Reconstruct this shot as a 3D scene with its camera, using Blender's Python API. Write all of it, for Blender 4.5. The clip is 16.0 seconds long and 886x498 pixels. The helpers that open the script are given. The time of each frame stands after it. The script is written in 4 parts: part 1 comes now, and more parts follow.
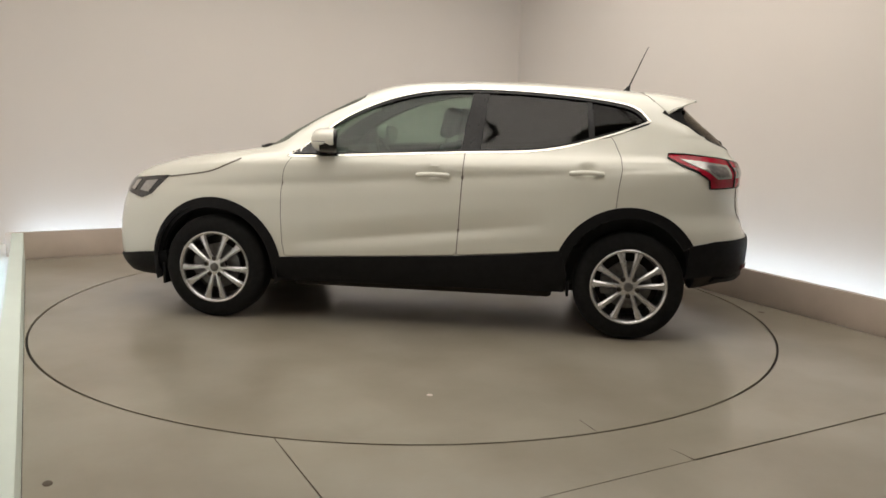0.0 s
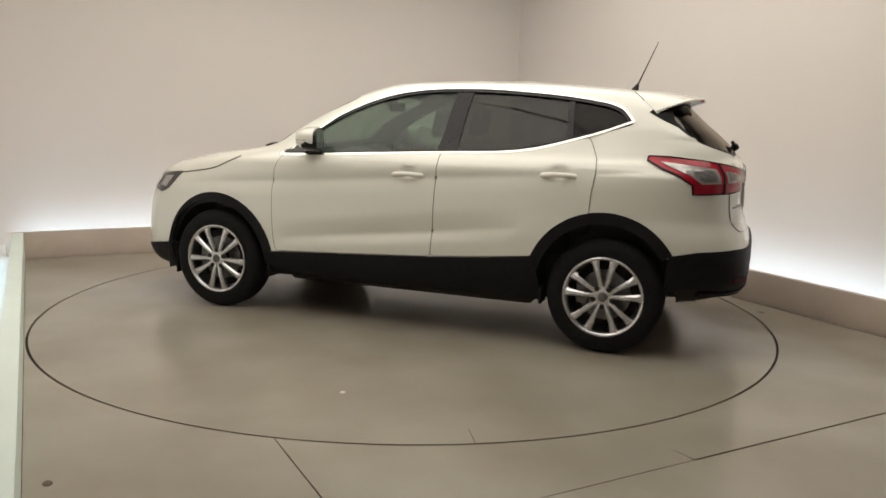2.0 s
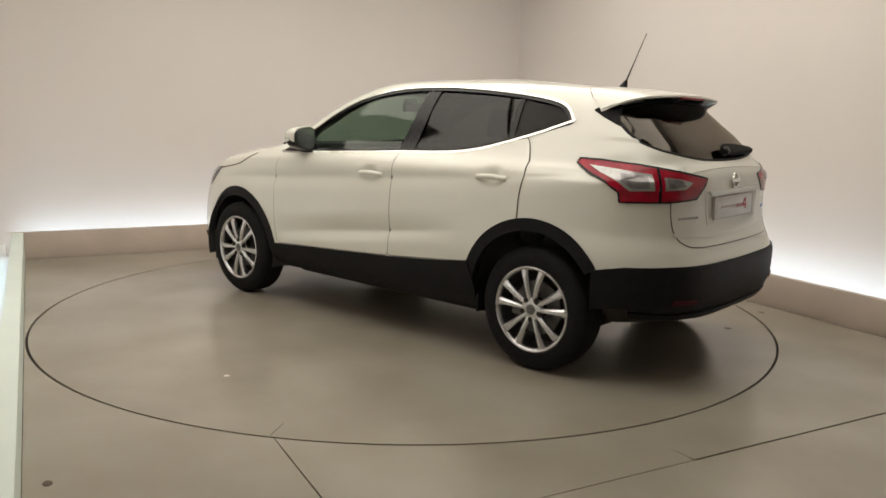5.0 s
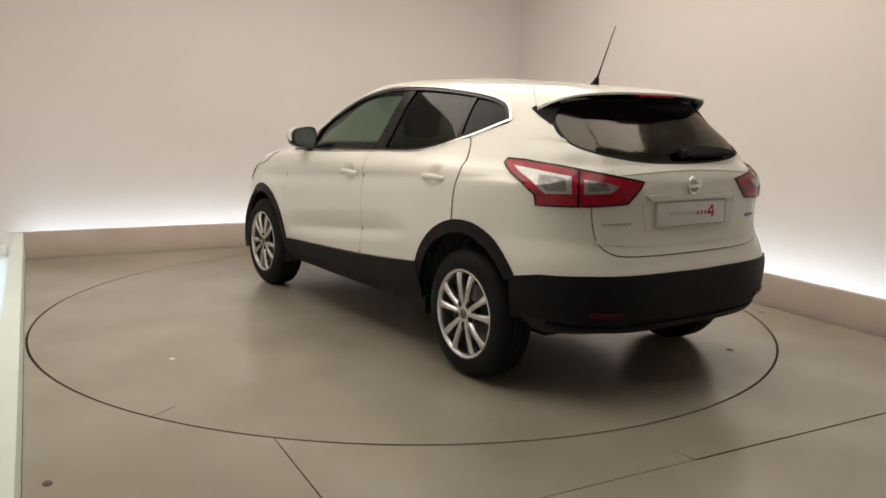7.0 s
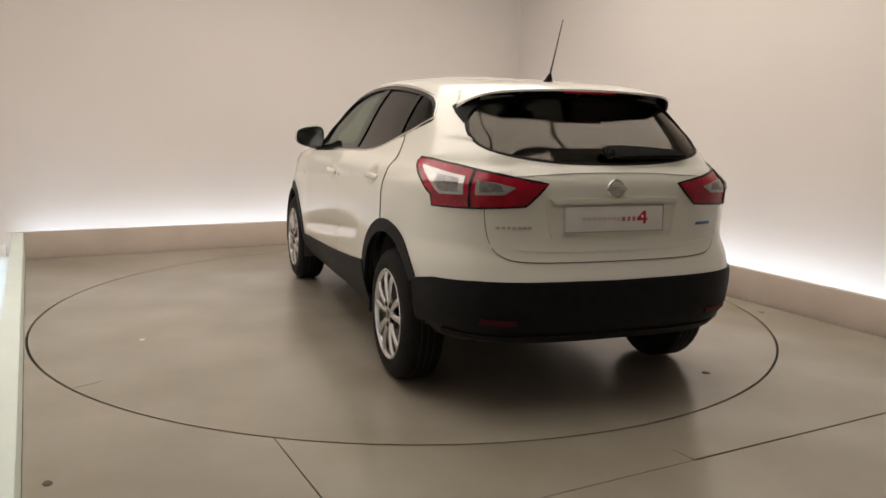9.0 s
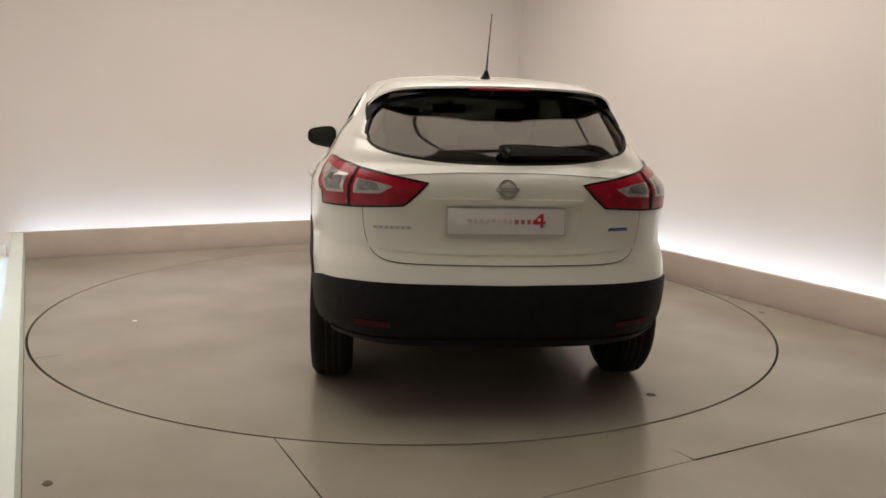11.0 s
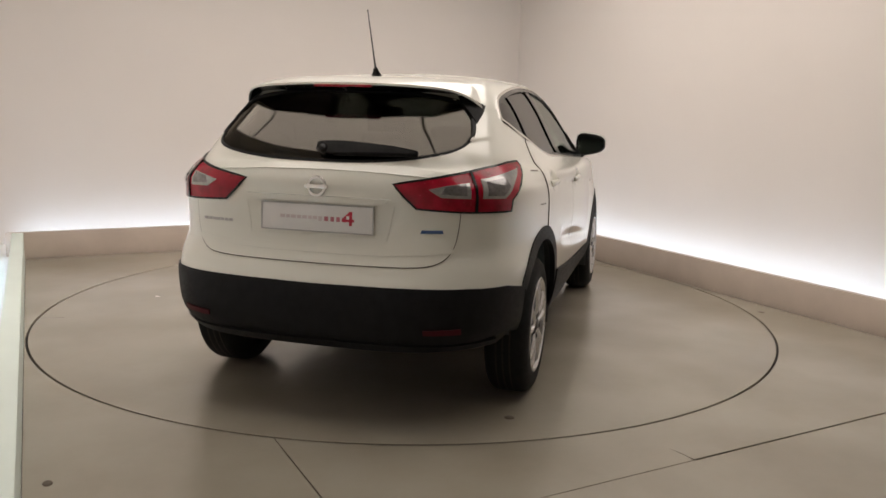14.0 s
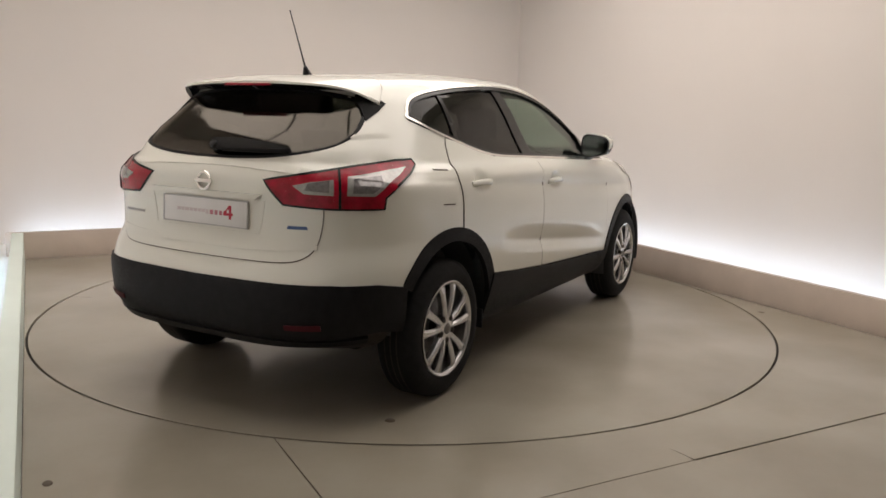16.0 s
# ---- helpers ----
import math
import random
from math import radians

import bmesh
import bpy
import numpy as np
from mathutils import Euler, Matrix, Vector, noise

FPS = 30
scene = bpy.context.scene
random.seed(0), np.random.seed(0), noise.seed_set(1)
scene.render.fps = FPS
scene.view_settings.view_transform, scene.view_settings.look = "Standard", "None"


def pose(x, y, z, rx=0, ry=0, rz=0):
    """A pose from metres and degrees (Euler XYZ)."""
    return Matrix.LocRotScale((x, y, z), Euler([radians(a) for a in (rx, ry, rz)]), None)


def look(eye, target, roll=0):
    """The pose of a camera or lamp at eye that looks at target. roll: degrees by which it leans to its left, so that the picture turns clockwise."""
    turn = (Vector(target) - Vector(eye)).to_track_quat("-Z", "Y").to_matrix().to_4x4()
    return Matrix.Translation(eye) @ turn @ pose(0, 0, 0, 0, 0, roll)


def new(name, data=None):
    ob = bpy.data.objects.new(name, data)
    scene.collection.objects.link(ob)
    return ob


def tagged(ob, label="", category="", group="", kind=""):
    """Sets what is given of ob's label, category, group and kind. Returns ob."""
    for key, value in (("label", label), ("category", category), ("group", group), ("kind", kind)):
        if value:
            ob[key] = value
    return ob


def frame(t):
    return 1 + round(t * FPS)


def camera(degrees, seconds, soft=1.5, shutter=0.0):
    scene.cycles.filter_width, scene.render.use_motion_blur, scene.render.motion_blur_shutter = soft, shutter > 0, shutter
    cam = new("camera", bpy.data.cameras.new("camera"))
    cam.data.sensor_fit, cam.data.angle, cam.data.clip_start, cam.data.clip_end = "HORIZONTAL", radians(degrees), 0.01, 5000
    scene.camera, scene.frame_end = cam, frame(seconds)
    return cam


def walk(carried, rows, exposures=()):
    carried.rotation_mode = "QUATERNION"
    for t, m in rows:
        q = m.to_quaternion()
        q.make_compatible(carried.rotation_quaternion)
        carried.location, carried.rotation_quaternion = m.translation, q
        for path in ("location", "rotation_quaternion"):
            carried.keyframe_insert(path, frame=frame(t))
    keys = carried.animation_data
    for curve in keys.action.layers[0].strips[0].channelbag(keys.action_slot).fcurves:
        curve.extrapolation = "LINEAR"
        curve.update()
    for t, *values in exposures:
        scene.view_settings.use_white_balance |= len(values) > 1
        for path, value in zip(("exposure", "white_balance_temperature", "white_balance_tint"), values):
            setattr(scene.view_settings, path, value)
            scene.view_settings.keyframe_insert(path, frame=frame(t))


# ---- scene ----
cam = camera(57.96, 16.0, soft=1.6)
EYE = Vector((0.0, -5.578, 1.3617))
AHEAD = Vector((0.04021, 0.98508, -0.16735))
STAND = look(EYE, EYE + AHEAD, 1.415)
walk(cam, [(0.0, STAND), (16.0, STAND)], exposures=[
    (0.0, 0.0, 6430, 11), (4.0, 0.0, 6460, 10), (6.5, 0.0, 6570, 12.5), (8.0, 0.0, 6620, 14),
    (10.0, 0.0, 6600, 16), (12.0, 0.0, 6530, 16), (14.0, 0.0, 6450, 15.5), (16.0, 0.0, 6400, 15.5)])

# ---- world: a closed studio, so only a faint grey outside ----
world = bpy.data.worlds.new("studio_world")
world.use_nodes = True
world.node_tree.nodes["Background"].inputs[0].default_value = (0.5, 0.48, 0.45, 1)
world.node_tree.nodes["Background"].inputs[1].default_value = 0.05
scene.world = world
CEILING_GLOW = 2.28
COVE_GLOW = 7.2

ROOM = pose(0, 0, 0, 0, 0, 26.0)      # the room's own axes: x along the back kerb, y towards it
DISC_R = 2.437
KERB_BACK, KERB_RIGHT, KERB_LEFT, KERB_H = 2.85, 2.47, -2.452, 0.238
LEFT_LEAN = 0.0183            # the left kerb runs a degree off square
COVE = 0.72
FRONT_END = -8.0
CEIL_Z = 3.4


# ---- materials ----
def nodes_of(name):
    m = bpy.data.materials.new(name)
    m.use_nodes = True
    t = m.node_tree
    return m, t, t.nodes["Principled BSDF"]


def noise_tex(t, scale, detail=4.0, rough=0.55, stretch=None):
    co = t.nodes.new("ShaderNodeTexCoord")
    n = t.nodes.new("ShaderNodeTexNoise")
    n.inputs["Scale"].default_value, n.inputs["Detail"].default_value, n.inputs["Roughness"].default_value = scale, detail, rough
    if stretch:
        mp = t.nodes.new("ShaderNodeMapping")
        mp.inputs["Scale"].default_value = stretch
        t.links.new(co.outputs["Object"], mp.inputs["Vector"])
        t.links.new(mp.outputs[0], n.inputs["Vector"])
    else:
        t.links.new(co.outputs["Object"], n.inputs["Vector"])
    return n.outputs["Fac"]


def ramp(t, fac, stops):
    r = t.nodes.new("ShaderNodeValToRGB")
    while len(r.color_ramp.elements) < len(stops):
        r.color_ramp.elements.new(0.5)
    for e, (p, c) in zip(r.color_ramp.elements, stops):
        e.position = p
        e.color = (*c, 1) if len(c) == 3 else c
    t.links.new(fac, r.inputs[0])
    return r.outputs[0]


def bumped(t, bsdf, fac, strength, distance=0.002):
    b = t.nodes.new("ShaderNodeBump")
    b.inputs["Strength"].default_value, b.inputs["Distance"].default_value = strength, distance
    t.links.new(fac, b.inputs["Height"])
    t.links.new(b.outputs[0], bsdf.inputs["Normal"])


def plain(name, colour, rough=0.5, metal=0.0, coat=0.0, vary=0.06, scale=9.0, bump=0.0, bump_scale=300.0, rough_vary=0.08, spec=0.5, coat_rough=0.09):
    m, t, b = nodes_of(name)
    f = noise_tex(t, scale)
    lo, hi = [max(0, c * (1 - vary)) for c in colour], [min(1, c * (1 + vary)) for c in colour]
    t.links.new(ramp(t, f, [(0.3, lo), (0.7, hi)]), b.inputs["Base Color"])
    f2 = noise_tex(t, scale * 4)
    r0, r1 = max(0, rough - rough_vary), min(1, rough + rough_vary)
    t.links.new(ramp(t, f2, [(0.3, (r0,) * 3), (0.7, (r1,) * 3)]), b.inputs["Roughness"])
    b.inputs["Metallic"].default_value = metal
    b.inputs["Specular IOR Level"].default_value = spec
    b.inputs["Coat Weight"].default_value = coat
    b.inputs["Coat Roughness"].default_value = coat_rough
    if bump:
        bumped(t, b, noise_tex(t, bump_scale, 3), bump)
    return m


def glow(name, colour, strength):
    m, t, b = nodes_of(name)
    b.inputs["Base Color"].default_value = (0.8, 0.8, 0.8, 1)
    b.inputs["Emission Color"].default_value = (*colour, 1)
    b.inputs["Emission Strength"].default_value = strength
    return m


def pane_glass(name, tint, straight, mirror=(0.95, 0.95, 0.95), rough=0.03):
    """A sheet of tinted glass: see-through, with a gloss that grows towards grazing angles; straight is what it mirrors head on."""
    m, t, b = nodes_of(name)
    t.nodes.remove(b)
    clear, gloss, mix, fres = (t.nodes.new("ShaderNode" + k) for k in ("BsdfTransparent", "BsdfGlossy", "MixShader", "LayerWeight"))
    power, gain = t.nodes.new("ShaderNodeMath"), t.nodes.new("ShaderNodeMath")
    power.operation, gain.operation = "POWER", "MULTIPLY_ADD"
    power.inputs[1].default_value = 4.5
    gain.inputs[1].default_value, gain.inputs[2].default_value = 0.55, straight
    clear.inputs["Color"].default_value = (*tint, 1)
    gloss.inputs["Color"].default_value = (*mirror, 1)
    gloss.inputs["Roughness"].default_value = rough
    t.links.new(fres.outputs["Facing"], power.inputs[0])
    t.links.new(power.outputs[0], gain.inputs[0])
    t.links.new(gain.outputs[0], mix.inputs[0])
    t.links.new(clear.outputs[0], mix.inputs[1])
    t.links.new(gloss.outputs[0], mix.inputs[2])
    t.links.new(mix.outputs[0], t.nodes["Material Output"].inputs["Surface"])
    return m


def floor_paint(name, tone=1.0):
    m, t, b = nodes_of(name)
    base = ramp(t, noise_tex(t, 0.9, 2, 0.5), [(0.3, (0.36 * tone, 0.328 * tone, 0.265 * tone)), (0.7, (0.44 * tone, 0.403 * tone, 0.332 * tone))])
    stain = ramp(t, noise_tex(t, 1.7, 3, 0.5), [(0.30, (0.74, 0.68, 0.58)), (0.62, (1, 1, 1))])
    fine = ramp(t, noise_tex(t, 30, 2, 0.5), [(0.2, (0.955, 0.955, 0.955)), (0.8, (1, 1, 1))])
    for extra, amount in ((stain, 0.42), (fine, 0.5)):
        mx = t.nodes.new("ShaderNodeMix")
        mx.data_type, mx.blend_type = "RGBA", "MULTIPLY"
        mx.inputs[0].default_value = amount
        t.links.new(base, mx.inputs[6])
        t.links.new(extra, mx.inputs[7])
        base = mx.outputs[2]
    t.links.new(base, b.inputs["Base Color"])
    t.links.new(ramp(t, noise_tex(t, 1.1, 1, 0.4), [(0.1, (0.17,) * 3), (0.9, (0.26,) * 3)]), b.inputs["Roughness"])
    b.inputs["Specular IOR Level"].default_value = 0.75
    bumped(t, b, noise_tex(t, 5, 2, 0.5), 0.04, 0.004)
    return m


FLOOR = floor_paint("floor_paint", 0.84)
DISC = floor_paint("disc_paint", 0.82)
WALL = plain("wall_paint", (0.715, 0.665, 0.620), 0.75, vary=0.025, scale=0.8, bump=0.05)
# grey of the unseen front wall, set by the bounce wanted on the car's rear
UNSEEN_WALL = plain("unseen_wall_grey", (0.50, 0.475, 0.44), 0.8, vary=0.08, scale=1.0)
CEIL = plain("ceiling_paint", (0.45, 0.43, 0.40), 0.8, vary=0.03, scale=1.2)
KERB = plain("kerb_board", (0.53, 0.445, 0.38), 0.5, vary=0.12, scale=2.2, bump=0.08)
# left board: the strip light's glow on it is put into this pale mint
LIT_KERB = plain("lit_kerb_board", (0.74, 0.83, 0.77), 0.5, vary=0.03, scale=3, rough_vary=0.0)
COVE_WHITE = plain("cove_white", (0.85, 0.85, 0.85), 0.6, vary=0.02)
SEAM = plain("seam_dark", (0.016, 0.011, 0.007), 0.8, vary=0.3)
LED = glow("led_strip", (0.68, 0.85, 1.0), COVE_GLOW)
PANEL_LIGHT = glow("ceiling_panel_light", (1.0, 0.922, 0.812), CEILING_GLOW)
BEAM = plain("beam_paint", (0.55, 0.52, 0.47), 0.7)

PAINT = plain("white_car_paint", (0.765, 0.760, 0.680), 0.38, coat=1.0, vary=0.012, scale=1.5, rough_vary=0.03, coat_rough=0.10)
CLAD = plain("black_cladding", (0.008, 0.008, 0.009), 0.55, spec=0.17, vary=0.25, scale=20, bump=0.25, bump_scale=700)
GLOSS_BLACK = plain("gloss_black", (0.007, 0.007, 0.008), 0.22, spec=0.28, vary=0.1)
RUBBER = plain("tyre_rubber", (0.008, 0.008, 0.008), 0.75, spec=0.2, vary=0.3, scale=30, bump=0.3, bump_scale=250)
GAP = plain("panel_gap", (0.13, 0.115, 0.095), 0.8, vary=0.2)
CHROME = plain("chrome", (0.80, 0.79, 0.76), 0.20, metal=1.0, vary=0.02, scale=4, rough_vary=0.0)
ALLOY = plain("silver_alloy", (0.60, 0.60, 0.61), 0.27, metal=0.85, coat=0.0, vary=0.03, scale=6, rough_vary=0.0)
STEEL = plain("brake_steel", (0.16, 0.155, 0.15), 0.4, metal=0.8, vary=0.25, scale=40)
RED = plain("red_lens", (0.32, 0.003, 0.018), 0.20, coat=0.12, vary=0.35, scale=16, spec=0.35)
CLEAR = plain("clear_lens", (0.42, 0.41, 0.40), 0.14, metal=0.5, coat=0.4, vary=0.15, scale=50)
LAMP_DARK = plain("dark_lamp_inside", (0.035, 0.035, 0.037), 0.15, metal=0.2, coat=0.6, vary=0.3, scale=40)
SMOKE = plain("smoked_lens", (0.16, 0.15, 0.15), 0.08, metal=0.3, coat=1.0, vary=0.3, scale=45)
FRONT_GLASS = pane_glass("clear_green_glass", (0.64, 0.71, 0.66), 0.03)
DARK_GLASS = pane_glass("privacy_glass", (0.30, 0.29, 0.28), 0.03)
QUARTER_GLASS = pane_glass("quarter_privacy_glass", (0.20, 0.19, 0.18), 0.015)
REAR_GLASS = pane_glass("rear_privacy_glass", (0.24, 0.23, 0.22), 0.068, (0.80, 0.74, 0.65), 0.06)
TRIM = plain("dark_interior_plastic", (0.05, 0.05, 0.052), 0.6, vary=0.2)
CLOTH = plain("charcoal_seat_cloth", (0.045, 0.045, 0.05), 0.9, vary=0.3, scale=60, bump=0.4, bump_scale=500)
MIRROR = plain("mirror_glass", (0.55, 0.58, 0.56), 0.03, metal=1.0, vary=0.01)
PLATE = plain("white_plate", (0.74, 0.73, 0.71), 0.35, coat=0.3, vary=0.03)
PRINT_RED = plain("red_print", (0.50, 0.02, 0.05), 0.4, vary=0.05)
PRINT_PINK = plain("pale_pink_print", (0.50, 0.17, 0.21), 0.4, vary=0.05)
REFLECT = plain("dark_red_reflector", (0.060, 0.003, 0.008), 0.5, vary=0.1, spec=0.2)
PRINT_PALE = plain("pale_grey_print", (0.62, 0.54, 0.54), 0.4, vary=0.05)
PRINT_BLUE = plain("blue_print", (0.06, 0.12, 0.27), 0.3, vary=0.05)

PLATE_RIM = plain("grey_plate_rim", (0.45, 0.44, 0.43), 0.4, vary=0.05)
MARK = plain("dark_floor_mark", (0.10, 0.075, 0.05), 0.7, vary=0.3)


# ---- mesh helpers ----
def part(name, bm, material, parent=None, label="", smooth=40):
    me = bpy.data.meshes.new(name)
    bmesh.ops.recalc_face_normals(bm, faces=bm.faces)
    bm.to_mesh(me)
    bm.free()
    me.materials.append(material)
    if smooth:
        me.polygons.foreach_set("use_smooth", [True] * len(me.polygons))
        me.set_sharp_from_angle(angle=radians(smooth))
    ob = new(name, me)
    if parent:
        ob.parent = parent
    if label:
        ob["label"] = label
    return ob


def add_box(bm, lo, hi, bevel=0.0, m=None):
    lo, hi = Vector(lo), Vector(hi)
    g = bmesh.ops.create_cube(bm, size=1.0, matrix=Matrix.Translation((lo + hi) / 2) @ Matrix.Diagonal((*(hi - lo), 1)))
    vs = g["verts"]
    if bevel:
        es = list({e for v in vs for e in v.link_edges})
        r = bmesh.ops.bevel(bm, geom=es, offset=bevel, segments=4 if bevel > 0.028 else 2, affect="EDGES", profile=0.55)
        vs = list({v for f in r["faces"] for v in f.verts} | {v for v in vs if v.is_valid})
    if m:
        bmesh.ops.transform(bm, matrix=m, verts=vs)
    return vs


def box(lo, hi, bevel=0.0, m=None):
    bm = bmesh.new()
    add_box(bm, lo, hi, bevel, m)
    return bm


def lathe(profile, n=48, axis="y", closed=False, m=None):
    """Turns (radius, along) pairs round an axis."""
    bm = bmesh.new()
    rings = []
    for r, a in profile:
        ring = []
        for i in range(n):
            c, s = math.cos(2 * math.pi * i / n), math.sin(2 * math.pi * i / n)
            co = {"y": (r * c, a, r * s), "z": (r * c, r * s, a), "x": (a, r * c, r * s)}[axis]
            ring.append(bm.verts.new(co))
        rings.append(ring)
    pairs = list(zip(rings, rings[1:])) + ([(rings[-1], rings[0])] if closed else [])
    for a, b in pairs:
        for i in range(n):
            bm.faces.new((a[i], a[(i + 1) % n], b[(i + 1) % n], b[i]))
    if m:
        bmesh.ops.transform(bm, matrix=m, verts=bm.verts)
    return bm


def prism(outline, lo, hi, axis="z"):
    """A straight prism over a 2D outline."""
    bm = bmesh.new()
    put = {"z": lambda p, h: (p[0], p[1], h), "y": lambda p, h: (p[0], h, p[1]), "x": lambda p, h: (h, p[0], p[1])}[axis]
    a = [bm.verts.new(put(p, lo)) for p in outline]
    b = [bm.verts.new(put(p, hi)) for p in outline]
    bm.faces.new(a)
    bm.faces.new(b)
    for i in range(len(a)):
        j = (i + 1) % len(a)
        bm.faces.new((a[i], a[j], b[j], b[i]))
    bmesh.ops.recalc_face_normals(bm, faces=bm.faces)
    return bm


def tube(points, radius, n=8, taper=None):
    bm = bmesh.new()
    pts = [Vector(p) for p in points]
    rings = []
    for i, p in enumerate(pts):
        d = (pts[min(i + 1, len(pts) - 1)] - pts[max(i - 1, 0)]).normalized()
        a = d.orthogonal().normalized() if i == 0 else (a - d * a.dot(d)).normalized()
        b = d.cross(a)
        r = radius if taper is None else radius + (taper - radius) * i / (len(pts) - 1)
        rings.append([bm.verts.new(p + a * r * math.cos(2 * math.pi * k / n) + b * r * math.sin(2 * math.pi * k / n)) for k in range(n)])
    for x, y in zip(rings, rings[1:]):
        for k in range(n):
            bm.faces.new((x[k], x[(k + 1) % n], y[(k + 1) % n], y[k]))
    bm.faces.new(rings[0])
    bm.faces.new(rings[-1])
    return bm


def smooth_line(points, n=8, closed=False):
    """Points of a Catmull-Rom line through 2D or 3D points."""
    p = [np.array(q, float) for q in points]
    k = len(p)
    out = []
    for i in range(k if closed else k - 1):
        a, b = (p[(i - 1) % k], p[i]) if closed or i else (p[0], p[0])
        c = p[(i + 1) % k]
        d = p[(i + 2) % k] if closed or i + 2 < k else c
        for j in range(n):
            t = j / n
            out.append(0.5 * (2 * b + (c - a) * t + (2 * a - 5 * b + 4 * c - d) * t * t + (3 * b - a - 3 * c + d) * t ** 3))
    if not closed:
        out.append(p[-1])
    return [tuple(q) for q in out]


# ---- the studio ----
def placed(ob, m=ROOM):
    ob.matrix_world = m
    return ob


def arc(r, a0, a1, n):
    return [(r * math.cos(a0 + (a1 - a0) * i / n), r * math.sin(a0 + (a1 - a0) * i / n)) for i in range(n + 1)]


def left_x(y):
    return KERB_LEFT + LEFT_LEAN * y


def build_floor():
    floor = placed(tagged(new("floor"), "beige-grey painted studio floor round the turntable", "floor", kind="structure"))
    g, r = 0.006, DISC_R + 0.007
    s1, s2, s3 = -1.545, -2.815, -0.075
    a1 = math.atan2(-math.sqrt(r * r - s1 * s1), s1)
    e = 0.0012
    around = arc(r, a1 - e, a1 + e - 2 * math.pi, 220) + [(s1 + g, s2 + g * 0.4), (s3 - 0.004, s2 + g * 0.4), (s3 - 0.012, s2 + 0.14), (s3 + 0.004, s2 + g), (KERB_RIGHT - 0.013, s2 + g), (KERB_RIGHT - 0.013, KERB_BACK - 0.015), (left_x(KERB_BACK) + 0.003, KERB_BACK - 0.015), (left_x(FRONT_END) + 0.003, FRONT_END), (s1 - g, FRONT_END)]
    front = [(s1 + g, s2 - g * 0.4), (s3, s2 - g * 0.4), (s3, s2 - g), (KERB_RIGHT, s2 - g), (KERB_RIGHT, FRONT_END), (s1 + g, FRONT_END)]
    for outline in (around, front):
        part("panel", prism(outline, -0.014, 0.0), FLOOR, floor, smooth=0)
    part("subfloor", box((-4.2, FRONT_END, -0.12), (4.2, 4.2, -0.0145)), SEAM, floor, smooth=0)
    # two small drain marks let into the floor
    for x, y in ((-1.304, -2.805), (2.537, -0.047)):
        v = ROOM.inverted() @ Vector((x, y, 0))
        bm = lathe([(0.0005, 0.003), (0.012, 0.004), (0.016, 0.003), (0.018, 0.0)], 14, "z", m=Matrix.Translation(v) @ Matrix.Diagonal((1.0, 1.4, 1, 1)))
        part("fixing", bm, MARK, floor, "small dark floor fixing")
    return floor


def build_turntable():
    disc = tagged(new("turntable"), "round beige-grey turntable set flush into the floor", "turntable", kind="structure")
    part("disc", lathe([(0.001, 0.0), (1.2, 0.0), (DISC_R - 0.0085, 0.0), (DISC_R - 0.0075, -0.0010), (DISC_R - 0.0073, -0.014)], 220, "z"), DISC, disc, smooth=30)
    return disc


